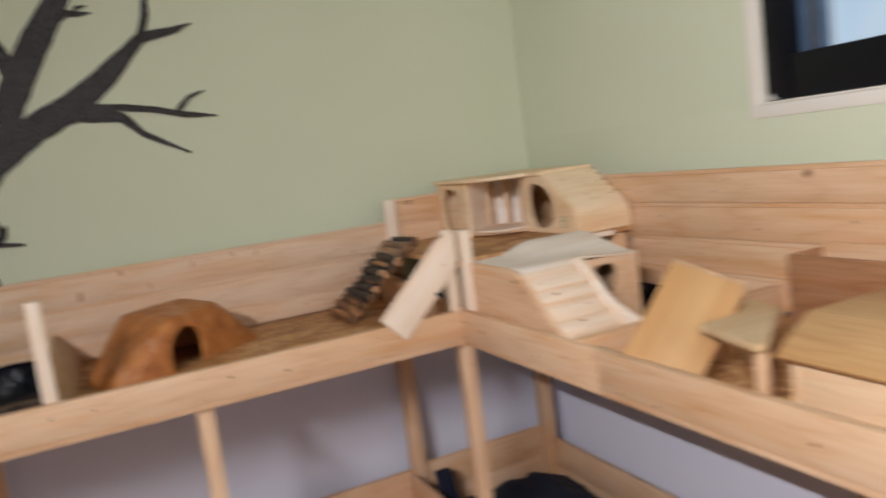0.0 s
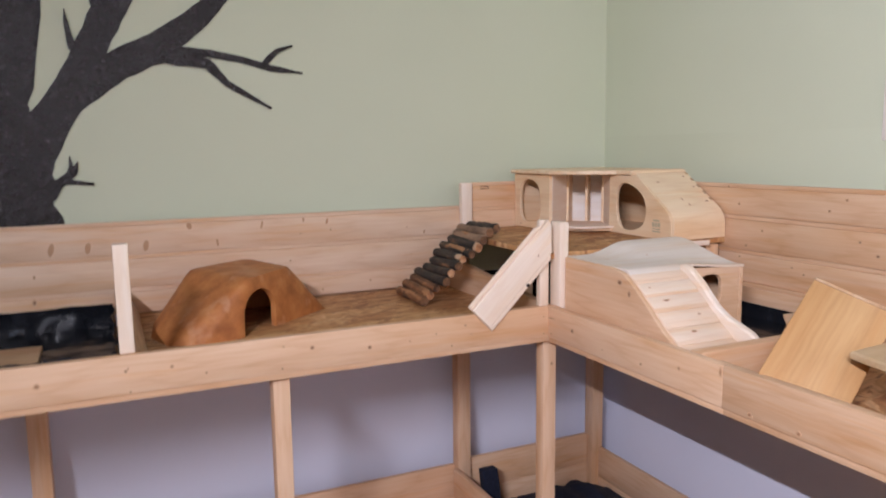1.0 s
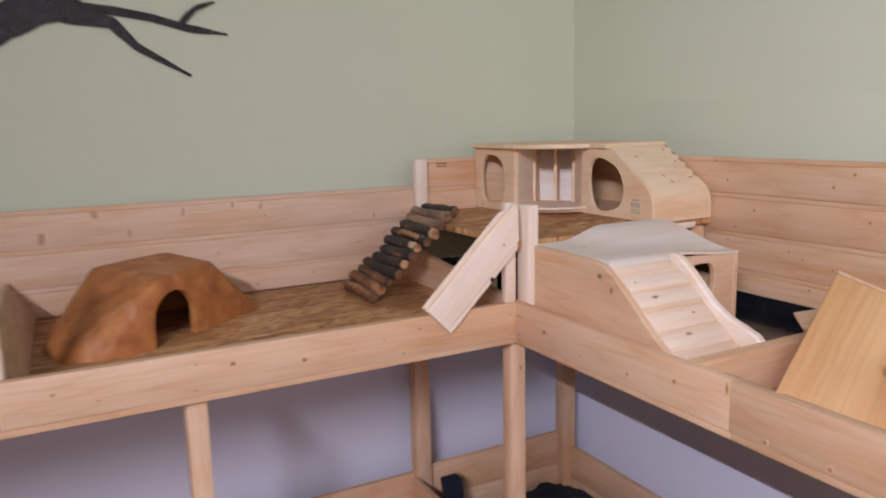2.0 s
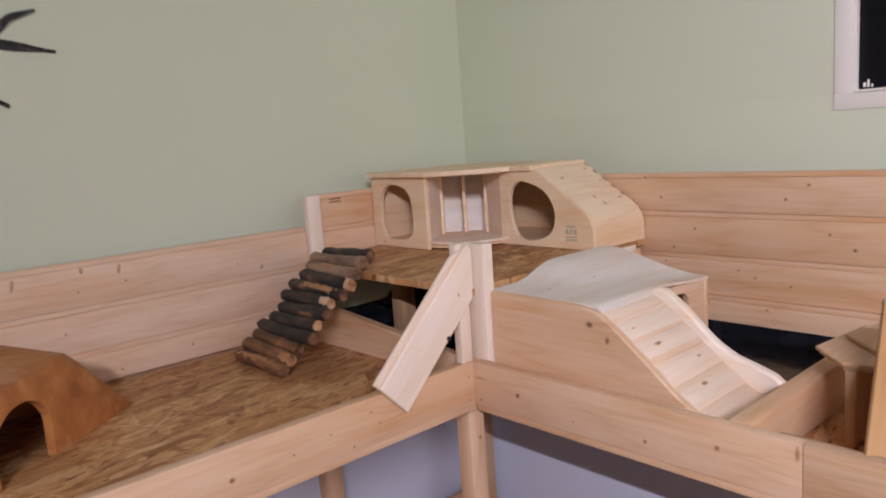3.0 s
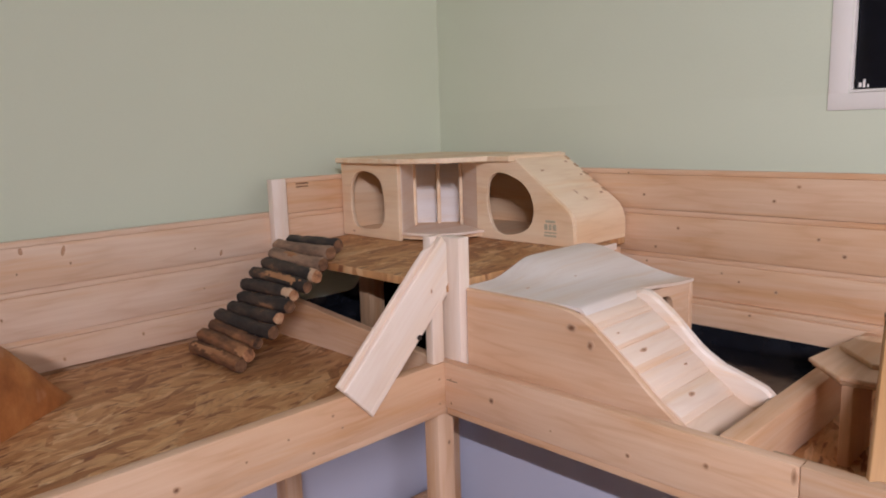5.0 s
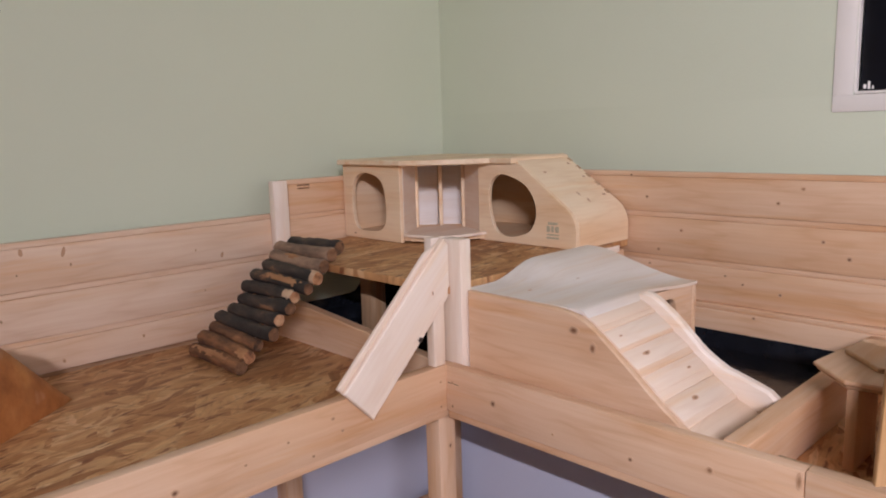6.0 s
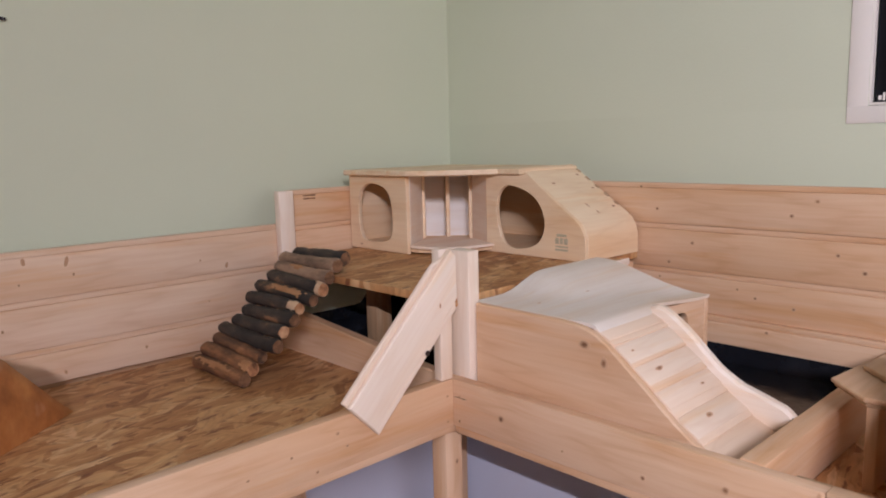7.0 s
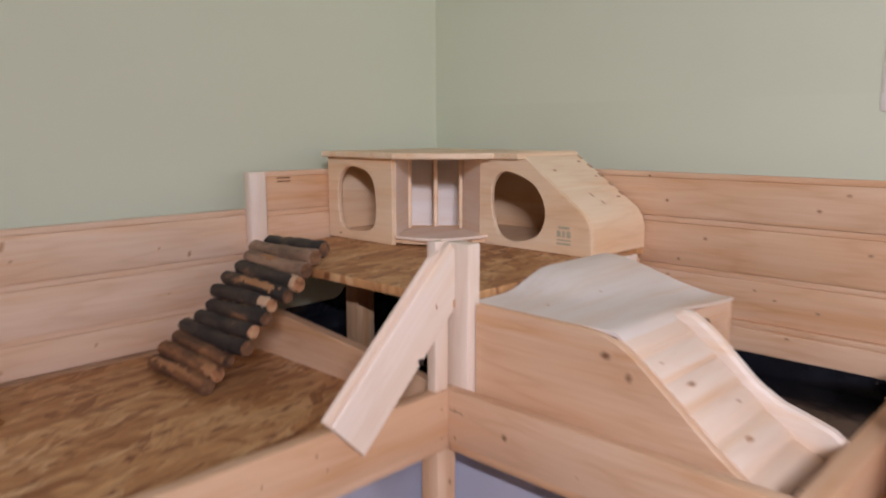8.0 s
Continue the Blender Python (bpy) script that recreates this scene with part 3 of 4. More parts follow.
rail_l = tongue_rail((-2.6, -0.608, RAIL_B), (-0.5805, -0.5885, RAIL_T), "x", "y", pen)
rail_r = tongue_rail((-0.60, -1.1512, RAIL_B), (-0.580, -0.6083, RAIL_T), "y", "x", pen)
rail_s = tongue_rail((-0.6008, -2.9, RAIL_B + 0.0005), (-0.580, -1.1520, RAIL_T + 0.0015), "y", "x", pen)
knot(rail_r, (-0.60, -1.146, 0.937), ON_X, 0.0045, 0.013)
board("joint_block", (-0.5795, -1.19, RAIL_B + 0.005), (-0.562, -1.11, RAIL_T - 0.006), BARE, pen, "z")
for x, z, r in ((-1.049, 0.906, 0.006), (-0.855, 0.885, 0.003), (-0.820, 0.928, 0.004), (-0.805, 0.906, 0.003), (-0.893, 0.917, 0.0025), (-0.956, 0.908, 0.0025), (-1.173, 0.921, 0.006), (-1.445, 0.919, 0.0045), (-1.526, 0.921, 0.004), (-1.383, 0.898, 0.003), (-1.672, 0.913, 0.007)):
    knot(rail_l, (x, -0.608, z), ON_Y, r * 1.2, r)
for y, z, r in ((-0.708, 0.911, 0.0075), (-1.047, 0.917, 0.006), (-0.942, 0.897, 0.0045), (-0.819, 0.895, 0.0025)):
    knot(rail_r, (-0.60, y, z), ON_X, r * 1.1, r)
for y, z, r in ((-1.212, 0.883, 0.006), (-1.306, 0.884, 0.006), (-1.6, 0.91, 0.007)):
    knot(rail_s, (-0.6008, y, z), ON_X, r * 1.2, r)

board("crack", (-0.6004, -0.636, 0.9222), (-0.5995, -0.612, 0.9229), HOLE, rail_r, "y", 0)
for y, z in ((-0.622, 0.924), (-0.622, 0.885)):
    knot(rail_r, (-0.60, y, z), ON_X, 0.0035, 0.0035, "screw_head")
for x, z in ((-0.612, 0.925), (-0.612, 0.884), (-1.232, 0.93), (-1.236, 0.885), (-1.522, 0.925), (-1.52, 0.88)):
    knot(rail_l, (x, -0.608, z), ON_Y, 0.0032, 0.0032, "screw_head")

# planks on the two walls


def plank(lo, hi, axis, front, material=PINE):
    """A matchboard plank: a flat face and a narrow tongue set back along its upper edge."""
    ob = board("plank", lo, (hi[0], hi[1], hi[2] - 0.0105), material, pen, axis, 0.0025)
    low = [lo[0], lo[1], hi[2] - 0.0103]
    low["xy".index(front)] += 0.0035
    board("plank_tongue", low, hi, material, ob, axis, 0.0012)
    return ob


back = [1.147, 1.0595, 0.972, DECK + 0.0035]
for k, (top, low) in enumerate(zip(back, back[1:])):
    p = plank((-2.7, 0.0, low + 0.0004), (-0.5, 0.0196, top), "x", "y", PINE_BACK)
    for x, z, r in (
        ((-0.952, 1.097, 0.0035), (-1.041, 1.090, 0.003), (-0.713, 1.091, 0.003)),
        ((-0.70, 1.005, 0.0025), (-1.073, 1.014, 0.004), (-1.713, 1.019, 0.006)),
        ((-0.834, 0.937, 0.0045), (-0.981, 0.922, 0.005), (-1.717, 0.955, 0.010)),
    )[k]:
        knot(p, (x, 0.0, z), ON_Y, r * 0.8, r * 1.2)
    if not k:
        for x, z, h, turn in ((-1.031, 1.129, 0.009, 4), (-0.962, 1.122, 0.013, -14), (-1.149, 1.120, 0.014, -10), (-1.341, 1.128, 0.010, 12), (-1.270, 1.079, 0.013, 4), (-1.451, 1.081, 0.015, -8), (-1.671, 1.084, 0.017, -12), (-1.588, 1.083, 0.017, -8), (-0.656, 1.074, 0.008, -20)):
            knot(p, (x, 0.0, z), ON_Y @ Matrix.Rotation(radians(turn), 4, "Z"), 0.0085 if x < -1.3 else 0.004, h * 1.2 if x < -1.3 else h, "spike_knot")
# brown backing added to keep the gap at the deck dark
board("batten", (-1.49, 0.0205, DECK - 0.03), (-0.51, 0.04, DECK + 0.03), BARE, pen, "x", 0.001)
corner = [1.2185, 1.139, 1.06]
for k, (top, low) in enumerate(zip(corner, corner[1:])):
    p = plank((-0.4995, -0.001, low + 0.0004), (0.0, 0.0186, top), "x", "y")
    if not k:
        for dz in (0.0, -0.007):
            board("slot", (-0.462, -0.0015, 1.2035 + dz), (-0.430, -0.0009, 1.2065 + dz), BARK_BROWN, p, "x", 0)
board("cover_strip", (-0.536, -0.021, 1.03), (-0.4997, -0.0005, 1.2195), PINE_PALE, pen, "z", 0.002)
right = [1.222, 1.138, 1.047, 0.963, 0.89]
marks = (
    ((-0.925, 1.196, 0.0055), (-0.882, 1.168, 0.0048), (-0.575, 1.214, 0.004), (-0.613, 1.169, 0.0045), (-1.149, 1.203, 0.017)),
    ((-0.692, 1.103, 0.0048), (-0.963, 1.103, 0.005), (-1.007, 1.076, 0.006), (-0.642, 1.060, 0.005), (-1.25, 1.10, 0.006)),
    ((-0.787, 1.020, 0.0035), (-0.822, 1.007, 0.004), (-0.893, 0.996, 0.0045), (-0.622, 1.028, 0.0035), (-1.4, 1.0, 0.006)),
    ((-0.851, 0.947, 0.0045),),
)
for k, (top, low) in enumerate(zip(right, right[1:])):
    proud = 0.013 if k == 3 else 0.0
    p = plank((-proud, -2.9, low + 0.0004), (0.0196, -0.0012, top), "y", "x")
    for y, z, r in marks[k]:
        knot(p, (-proud, y, z), ON_X, r * 1.15, r)

# decks, shelf and dividers
board("deck", (-1.498, -0.5875, DECK - 0.018), (-0.588, -0.0105, DECK), OSB, pen, "x", 0.001, "rough strand board deck")
board("deck", (-0.5795, -2.9, DECK_R - 0.018), (-0.0136, -1.0835, DECK_R), OSB, pen, "x", 0.001, "rough strand board deck")
board("deck", (-2.6, -0.5875, 0.863), (-1.5246, -0.0006, 0.874), OSB, pen, "x", 0.001, "rough strand board deck")
board("deck", (-0.5795, -1.0515, 0.863), (-0.0136, -0.0215, 0.874), OSB, pen, "x", 0.001, "rough strand board deck")
shelf = part("shelf", plate_bm([(-0.5865, -0.602), (-0.0935, -0.602), (-0.0935, -0.0225), (-0.545, -0.0225), (-0.5865, -0.16)], 0.014, bev=0.001), OSB, pen, "raised strand board shelf", Matrix.Translation((0, 0, SHELF - 0.014)))
board("shelf_end", (-0.0933, -0.568, SHELF - 0.014), (-0.0005, -0.0225, SHELF), OSB, shelf, "y", 0.0005)
board("edging", (-0.5885, -0.602, SHELF - 0.014), (-0.5866, -0.165, SHELF - 0.0005), OSB, shelf, "y", 0.0005)
board("edging", (-0.30, -0.6065, SHELF - 0.012), (-0.093, -0.6021, SHELF + 0.0015), PINE_PALE, shelf, "x", 0.001)
# darker wood tone on this leg stands in for the shelf's shade
board("shelf_leg", (-0.45, -0.235, 0.8745), (-0.41, -0.200, SHELF - 0.0165), BARE, pen, "z")
board("shelf_leg", (-0.08, -0.58, 0.8745), (-0.035, -0.54, SHELF - 0.0165), PINE, pen, "z")
part("divider_board", plate_bm([(-0.583, 0.8745), (-0.0006, 0.8745), (-0.0006, 0.996), (-0.583, 0.944)], 0.021, bev=0.002), PINE, pen, m=Matrix.Translation((-0.5875, 0, 0)) @ FACE_X)
board("divider_board", (-0.5797, -1.0825, 0.8745), (-0.0136, -1.0520, 0.952), PINE, pen, "x", 0.003)
board("divider_board", (-1.5244, -0.5875, 0.8745), (-1.4985, -0.0006, 0.9015), BARE, pen, "y", 0.001)
m = Matrix.Translation((-1.506, -0.281, 0.948)) @ Matrix.Rotation(radians(-28), 4, "Y") @ AXIS["y"]
part("leaning_divider", box_bm(0.556, 0.012, 0.094, 0.002), BARE, pen, m=m, smooth=0.6)

# posts
board("post", (-0.5795, -0.626, 0.8745), (-0.555, -0.584, 1.150), PINE_PALE, pen, "z", 0.002)
board("post", (-0.622, -0.6065, 0.9505), (-0.597, -0.590, 1.156), PINE_PALE, pen, "z", 0.002)
board("post", (-1.534, -0.5876, 0.8745), (-1.507, -0.562, 1.156), PINE_PALE, pen, "z", 0.002)
for lo, hi in (((-0.599, -0.588, 0), (-0.562, -0.555, 0.8615)), ((-1.252, -0.5865, 0), (-1.217, -0.548, DECK - 0.0185)), ((-0.566, -0.041, 0), (-0.521, -0.0005, 0.8625)), ((-0.045, -0.045, 0), (-0.0005, -0.0005, 0.8625)), ((-1.755, -0.05, 0), (-1.709, -0.0005, 0.8625)), ((-2.3, -0.5865, 0), (-2.265, -0.548, 0.8625)), ((-0.579, -1.75, 0), (-0.545, -1.71, 0.8645)), ((-0.045, -1.30, 0), (-0.0005, -1.26, 0.8645))):
    p = board("leg_post", lo, hi, PINE, pen, "z", 0.002)
knot(pen, (-0.575, -0.588, 0.80), ON_Y, 0.005, 0.007)

# ground floor of the enclosure
board("lower_deck", (-2.6, -0.5865, 0.08), (-0.5555, 0.0, 0.10), OSB, pen, "x", 0.001, "strand board ground floor")
board("lower_deck", (-0.555, -2.9, 0.08), (0.0, 0.0, 0.10), OSB, pen, "x", 0.001, "strand board ground floor")
for top, low in ((0.318, 0.21), (0.2095, 0.101)):
    board("plank", (-0.5205, -0.018, low + 0.0006), (-0.0455, -0.0006, top), PINE, pen, "x", 0.003)
    board("plank", (-1.708, -0.018, low + 0.0006 - 0.01), (-0.5665, -0.0006, top - 0.01), PINE, pen, "x", 0.003)
    board("plank", (-0.018, -2.9, low + 0.0006 - 0.045), (-0.0006, -0.0455, top - 0.045), PINE, pen, "y", 0.003)
    board("plank", (-0.585, -0.545, low + 0.0006 - 0.01), (-0.567, -0.042, top - 0.01), PINE, pen, "y", 0.003)

# ---------------- black liners ----------------
def liner_bm(x0, x1, y0, y1, z0, z1, seed, amount=0.008, step=0.022):
    """A draped foil tray: floor and four upturned, crumpled sides."""
    nx, ny = max(6, int((x1 - x0) / step)), max(6, int((y1 - y0) / step))
    bm = bmesh.new()
    rows = []
    for i in range(-3, nx + 4):
        row = []
        for j in range(-3, ny + 4):
            fx, fy = min(max(i, 0), nx) / nx, min(max(j, 0), ny) / ny
            up = max(-i, i - nx, -j, j - ny, 0) / 3
            p = Vector((x0 + (x1 - x0) * fx, y0 + (y1 - y0) * fy, z0 + (z1 - z0) * up))
            a = (1.0 if up < 0.9 else 1.5) * noise.noise((p.x * 9 + seed, p.y * 9, p.z * 9)) + 0.6 * noise.noise((p.x * 26, p.y * 22 + seed, p.z * 20)) + 0.35 * abs(noise.noise((p.x * 55 + seed, p.y * 48, p.z * 60)))
            inward = Vector(((i <= 0) - (i >= nx), (j <= 0) - (j >= ny), 1.0 if up < 1 else 0.4)).normalized()
            row.append(bm.verts.new(p + inward * (amount * (0.9 + a) * (0.3 if up == 0 and 0 < i < nx and 0 < j < ny else 1.0))))
        rows.append(row)
    for r, s in zip(rows, rows[1:]):
        for k in range(len(r) - 1):
            bm.faces.new((r[k], r[k + 1], s[k + 1], s[k]))
    return bm


foil = thing("pond_liner", (-0.3, -0.55, 0.85), "black pond liner lining the pit under the shelf", "liner")
part("foil", liner_bm(-0.562, -0.020, -1.046, -0.028, 0.876, 0.913, 3.0, 0.004), LINER, foil, smooth=1.0)
bm = bmesh.new()
rows = []
for i in range(26):
    x = -0.46 + 0.44 * i / 25
    rows.append([bm.verts.new((x, -0.010 - 0.007 * noise.noise((x * 22, z * 8, 3)) - 0.004 * noise.noise((x * 60, z * 20, 8)), z)) for z in [0.90 + (0.036 + 0.12 * ease((x + 0.33) / 0.1)) * g / 4 for g in range(5)]])
for r, s in zip(rows, rows[1:]):
    for k in range(4):
        bm.faces.new((r[k], r[k + 1], s[k + 1], s[k]))
part("hanging_edge", bm, LINER, foil, smooth=1.2)
foil2 = thing("pond_liner", (-2.0, -0.3, 0.83), "glossy crumpled black pond liner in a low tray", "liner")
part("foil", liner_bm(-2.5, -1.530, -0.580, -0.012, 0.876, 0.934, 11.0, 0.015, 0.011), LINER, foil2, smooth=1.0)
tray = thing("wooden_board", (-1.83, -0.42, 0.85), "brown wooden board lying on black pond liner", "board")
board("plank", (-2.1, -0.50, 0.901), (-1.683, -0.29, 0.913), BARE, tray, "x", 0.003)

# ---------------- corner house ----------------
house = thing("corner_house", (-0.2, -0.2, SHELF), "smooth pine corner house with two rounded doorways and a flat roof", "pet house")
HZ, HT = SHELF + 0.001, 1.245
P = 0.010
# end panel of the wing along the north wall
door_l = rounded([(-0.038, 1.162), (-0.049, 1.210), (-0.086, 1.228), (-0.143, 1.211), (-0.159, 1.157), (-0.149, 1.107), (-0.100, 1.095), (-0.050, 1.104)])
part("doorway_panel", plate_bm([(-0.208, HZ), (-0.006, HZ), (-0.006, HT), (-0.208, HT)], P, [door_l]), PLY, house, m=Matrix.Translation((-0.337, 0, 0)) @ FACE_X)
# front panel of the wing along the east wall, with a sloping shoulder
door_r = rounded([(-0.341, 1.177), (-0.345, 1.136), (-0.362, 1.098), (-0.403, 1.089), (-0.455, 1.107), (-0.470, 1.152), (-0.444, 1.199), (-0.382, 1.222), (-0.350, 1.208)])
part("doorway_panel", plate_bm([(-0.572, HZ), (-0.310, HZ), (-0.310, HT), (-0.429, HT), (-0.547, 1.1575), (-0.558, 1.1475), (-0.5665, 1.134), (-0.571, 1.118)], P, [door_r]), PLY, house, m=Matrix.Translation((-0.195, 0, 0)) @ FACE_X)
outer = [(-0.4005, 1.2595), (-0.545, 1.1595), (-0.557, 1.1490), (-0.566, 1.135), (-0.5715, 1.118), (-0.572, HZ)]
inner = [(-0.562, HZ), (-0.5615, 1.116), (-0.557, 1.128), (-0.549, 1.141), (-0.538, 1.150), (-0.4005, 1.2465)]
bm = plate_bm(outer + inner, 0.1805, bev=0.0008)
bmesh.ops.transform(bm, matrix=FACE_X, verts=bm.verts[:])
part("bent_side", bm, PLY, house, "one bent sheet of sloping roof and end wall", Matrix.Translation((-0.1845, 0, 0)), smooth=0.5)
board("back_wall", (-0.0085, -0.400, HZ + 0.0125), (-0.0035, -0.010, HT), PLY, house, "y", 0.0005)
board("back_wall", (-0.320, -0.0095, HZ + 0.0125), (-0.0095, -0.0045, HT), PLY, house, "x", 0.0005)
for k in range(5):
    f = 0.14 + 0.17 * k
    m = Matrix.Translation((-0.0085, -0.4005 - 0.1445 * f, 1.2595 - 0.100 * f)) @ Matrix.Rotation(math.atan2(0.100, 0.1445), 4, "X")
    part("finger_joint", box_bm(0.008, 0.013, 0.0024, 0.0005), BARE, house, m=m)
slope = Matrix.Rotation(math.atan2(0.100, 0.1445), 4, "X")
for x, f, rx, ry in ((-0.139, 0.35, 0.008, 0.004), (-0.110, 0.80, 0.003, 0.009), (-0.100, 0.93, 0.0035, 0.008), (-0.030, 0.22, 0.006, 0.004), (-0.028, 0.50, 0.008, 0.003), (-0.030, 0.87, 0.009, 0.0035)):
    knot(house, (x, -0.4005 - 0.1445 * f, 1.2599 - 0.100 * f), slope, rx, ry)
knot(house, (-0.3372, -0.046, 1.0865), ON_X, 0.006, 0.0025)
roof_line = [(-0.003, -0.002), (-0.350, -0.002), (-0.350, -0.222)]
for k in range(1, 8):
    f = k / 8
    b = 0.016 * math.sin(math.pi * f)
    roof_line.append((-0.350 + 0.146 * f - b, -0.222 - 0.130 * f - b))
roof_line += [(-0.204, -0.352), (-0.204, -0.412), (-0.003, -0.412)]
part("roof", plate_bm(roof_line, 0.012, bev=0.002), PLY, house, m=Matrix.Translation((0, 0, HT + 0.0005)))
floor_line = [(-0.003, -0.004), (-0.326, -0.004), (-0.326, -0.205)]
for k in range(1, 8):
    f = k / 8
    b = 0.020 * math.sin(math.pi * f)
    floor_line.append((-0.335 + 0.145 * f - b, -0.207 - 0.118 * f - b))
floor_line += [(-0.1845, -0.33), (-0.1845, -0.550), (-0.003, -0.550)]
part("floor_plate", plate_bm(floor_line, 0.008), PLY, house, m=Matrix.Translation((0, 0, HZ + 0.004)))
ledge = [(-0.332, -0.2105)]
for k in range(11):
    f = k / 10
    b = 0.034 * math.sin(math.pi * f)
    ledge.append((-0.334 + 0.142 * f - b, -0.2115 - 0.121 * f - b))
ledge += [(-0.188, -0.328), (-0.160, -0.225), (-0.172, -0.172), (-0.230, -0.145)]
part("ledge", plate_bm(ledge, 0.006, bev=0.001), PINE_PALE, house, "pale curved ledge", Matrix.Translation((0, 0, HZ + 0.0135)))
# inner walls take paler wood to offset the shade under the roof
for (ax, ay), (bx, by), name, mat in (
    ((-0.326, -0.203), (-0.226, -0.134), "inner_wall", PINE_PALE),
    ((-0.168, -0.064), (-0.124, -0.108), "inner_wall", LIT_WHITEWOOD),
    ((-0.120, -0.112), (-0.080, -0.152), "inner_wall", LIT_WHITEWOOD),
    ((-0.148, -0.226), (-0.190, -0.312), "inner_wall", PINE_PALE),
    ((-0.226, -0.140), (-0.164, -0.072), "fin", PLY),
    ((-0.172, -0.166), (-0.123, -0.114), "fin", PLY),
    ((-0.150, -0.219), (-0.083, -0.156), "fin", PLY),
):
    w = Vector((bx - ax, by - ay, 0))
    m = Matrix.Translation(((ax + bx) / 2, (ay + by) / 2, (HZ + 0.0085 + HT) / 2)) @ Matrix.Rotation(math.atan2(w.y, w.x), 4, "Z")
    part(name, box_bm(w.length, 0.009 if name == "fin" else 0.006, HT - HZ - 0.009, 0.002), mat, house, m=m)
stamp = [(-0.529, 1.094, 0.030, 0.004), (-0.529, 1.101, 0.030, 0.003), (-0.529, 1.108, 0.009, 0.012), (-0.517, 1.108, 0.007, 0.012), (-0.507, 1.108, 0.008, 0.012), (-0.526, 1.123, 0.024, 0.005)]
for y, z, w, h in stamp:
    board("stamp_mark", (-0.1958, y, z), (-0.1951, y + w, z + h), STAMP, house, "y", 0, "faded grey-green stamp")

# ---------------- ramp house ----------------
ramp_house = thing("ramp_house", (-0.4, -0.83, 0.86), "pale pine pet house with a wavy slatted ramp", "pet house")
RB = 0.879


def tread_z(y):
    """Height of the ramp along y."""
    pts = ((-0.60, 1.064), (-0.80, 1.063), (-0.838, 1.058), (-0.868, 1.040), (-0.895, 1.018), (-0.928, 0.991), (-0.958, 0.965), (-0.995, 0.938), (-1.03, 0.919))
    for (a, za), (b, zb) in zip(pts, pts[1:]):
        if y >= b:
            return za + (zb - za) * (a - y) / (a - b)
    return pts[-1][1]


def rail_z(y):
    """Top of the ramp's far cheek."""
    pts = ((-0.824, 1.050), (-0.834, 1.064), (-0.848, 1.070), (-0.862, 1.067), (-0.876, 1.059), (-0.904, 1.037), (-0.927, 1.014), (-0.949, 0.994), (-0.979, 0.977), (-1.012, 0.967), (-1.036, 0.959), (-1.047, 0.953), (-1.051, 0.947))
    for (a, za), (b, zb) in zip(pts, pts[1:]):
        if y >= b:
            return za + (zb - za) * (a - y) / (a - b)
    return pts[-1][1]


ys = [-0.628 - 0.02 * k for k in range(21)]
side = [(y, tread_z(y) + 0.004) for y in ys]
part("side_panel", plate_bm([(-1.028, RB), (-0.628, RB)] + side, 0.012, bev=0.002), PINE, ramp_house, m=Matrix.Translation((-0.567, 0, 0)) @ FACE_X)
ys = [-0.826 - 0.0118 * k for k in range(20)]
part("ramp_cheek", plate_bm([(ys[-1], RB), (-0.826, RB)] + [(y, rail_z(y)) for y in ys], 0.018, bev=0.004), PINE_PALE, ramp_house, m=Matrix.Translation((-0.4125, 0, 0)) @ FACE_X)
steps = [-0.8375, -0.868, -0.897, -0.929, -0.960, -0.995, -1.030]
for cover, a, b in zip((0.74, 0.86, 0.76, 0.70, 0.80, 1.0), steps, steps[1:]):
    za, zb = tread_z(a), tread_z(b) + 0.003
    m = Matrix.Translation((-0.484, (a + b) / 2, (za + zb) / 2)) @ Matrix.Rotation(math.atan2(za - zb, a - b), 4, "X")
    run = math.hypot(a - b, za - zb)
    # tan bands between slats carry the shading of the lapped steps
    part("tread", box_bm(0.141, run + 0.003, 0.006, 0.001), RAMP_TAN, ramp_house, m=m @ Matrix.Translation((0, 0, -0.001)), smooth=0.6)
    if b > -1.03:
        part("tread_slat", box_bm(0.1405, run * cover, 0.0020, 0.0009), RAMP_PALE, ramp_house, m=m @ Matrix.Translation((0, run * (0.5 - cover / 2) - 0.001, 0.0024)), smooth=0.6)


def deck_z(x, y):
    return 1.062 + 0.027 * ease((x + 0.49) / 0.11) * ease((y + 0.76) / 0.13) - 0.014 * ease((x + 0.42) / 0.2) * ease((-0.72 - y) / 0.1)


bm = bmesh.new()
DX = [-0.5540, -0.5435] + [-0.5435 + 0.3265 * i / 16 for i in range(1, 17)]
DY = [-0.612 - 0.019 * j for j in range(3)] + [-0.6505 - 0.1695 * j / 10 for j in range(11)]
RUN_DOWN = [-0.829, -0.838, -0.847, -0.856, -0.863]  # over the ramp the sheet bends down into its first tread
grid = []
for x in DX:
    over = x < -0.415
    col = [(x, y, deck_z(x, y)) for y in DY]
    for k, y in enumerate(RUN_DOWN if over else [-0.826, -0.831, -0.836]):
        f = ease((DY[-1] - y) / 0.03) if over else 0
        col.append((x, y, deck_z(x, y) * (1 - f) + (tread_z(y) + 0.001) * f if over else deck_z(x, y)))
    grid.append([bm.verts.new(p) for p in col])
for r, s in zip(grid, grid[1:]):
    for k in range(min(len(r), len(s)) - 1):
        bm.faces.new((r[k], r[k + 1], s[k + 1], s[k]))
out = bmesh.ops.extrude_face_region(bm, geom=bm.faces[:])
for v in out["geom"]:
    if isinstance(v, bmesh.types.BMVert):
        v.co.z += 0.005 * (1 - 0.95 * ease((-0.836 - v.co.y) / 0.026))
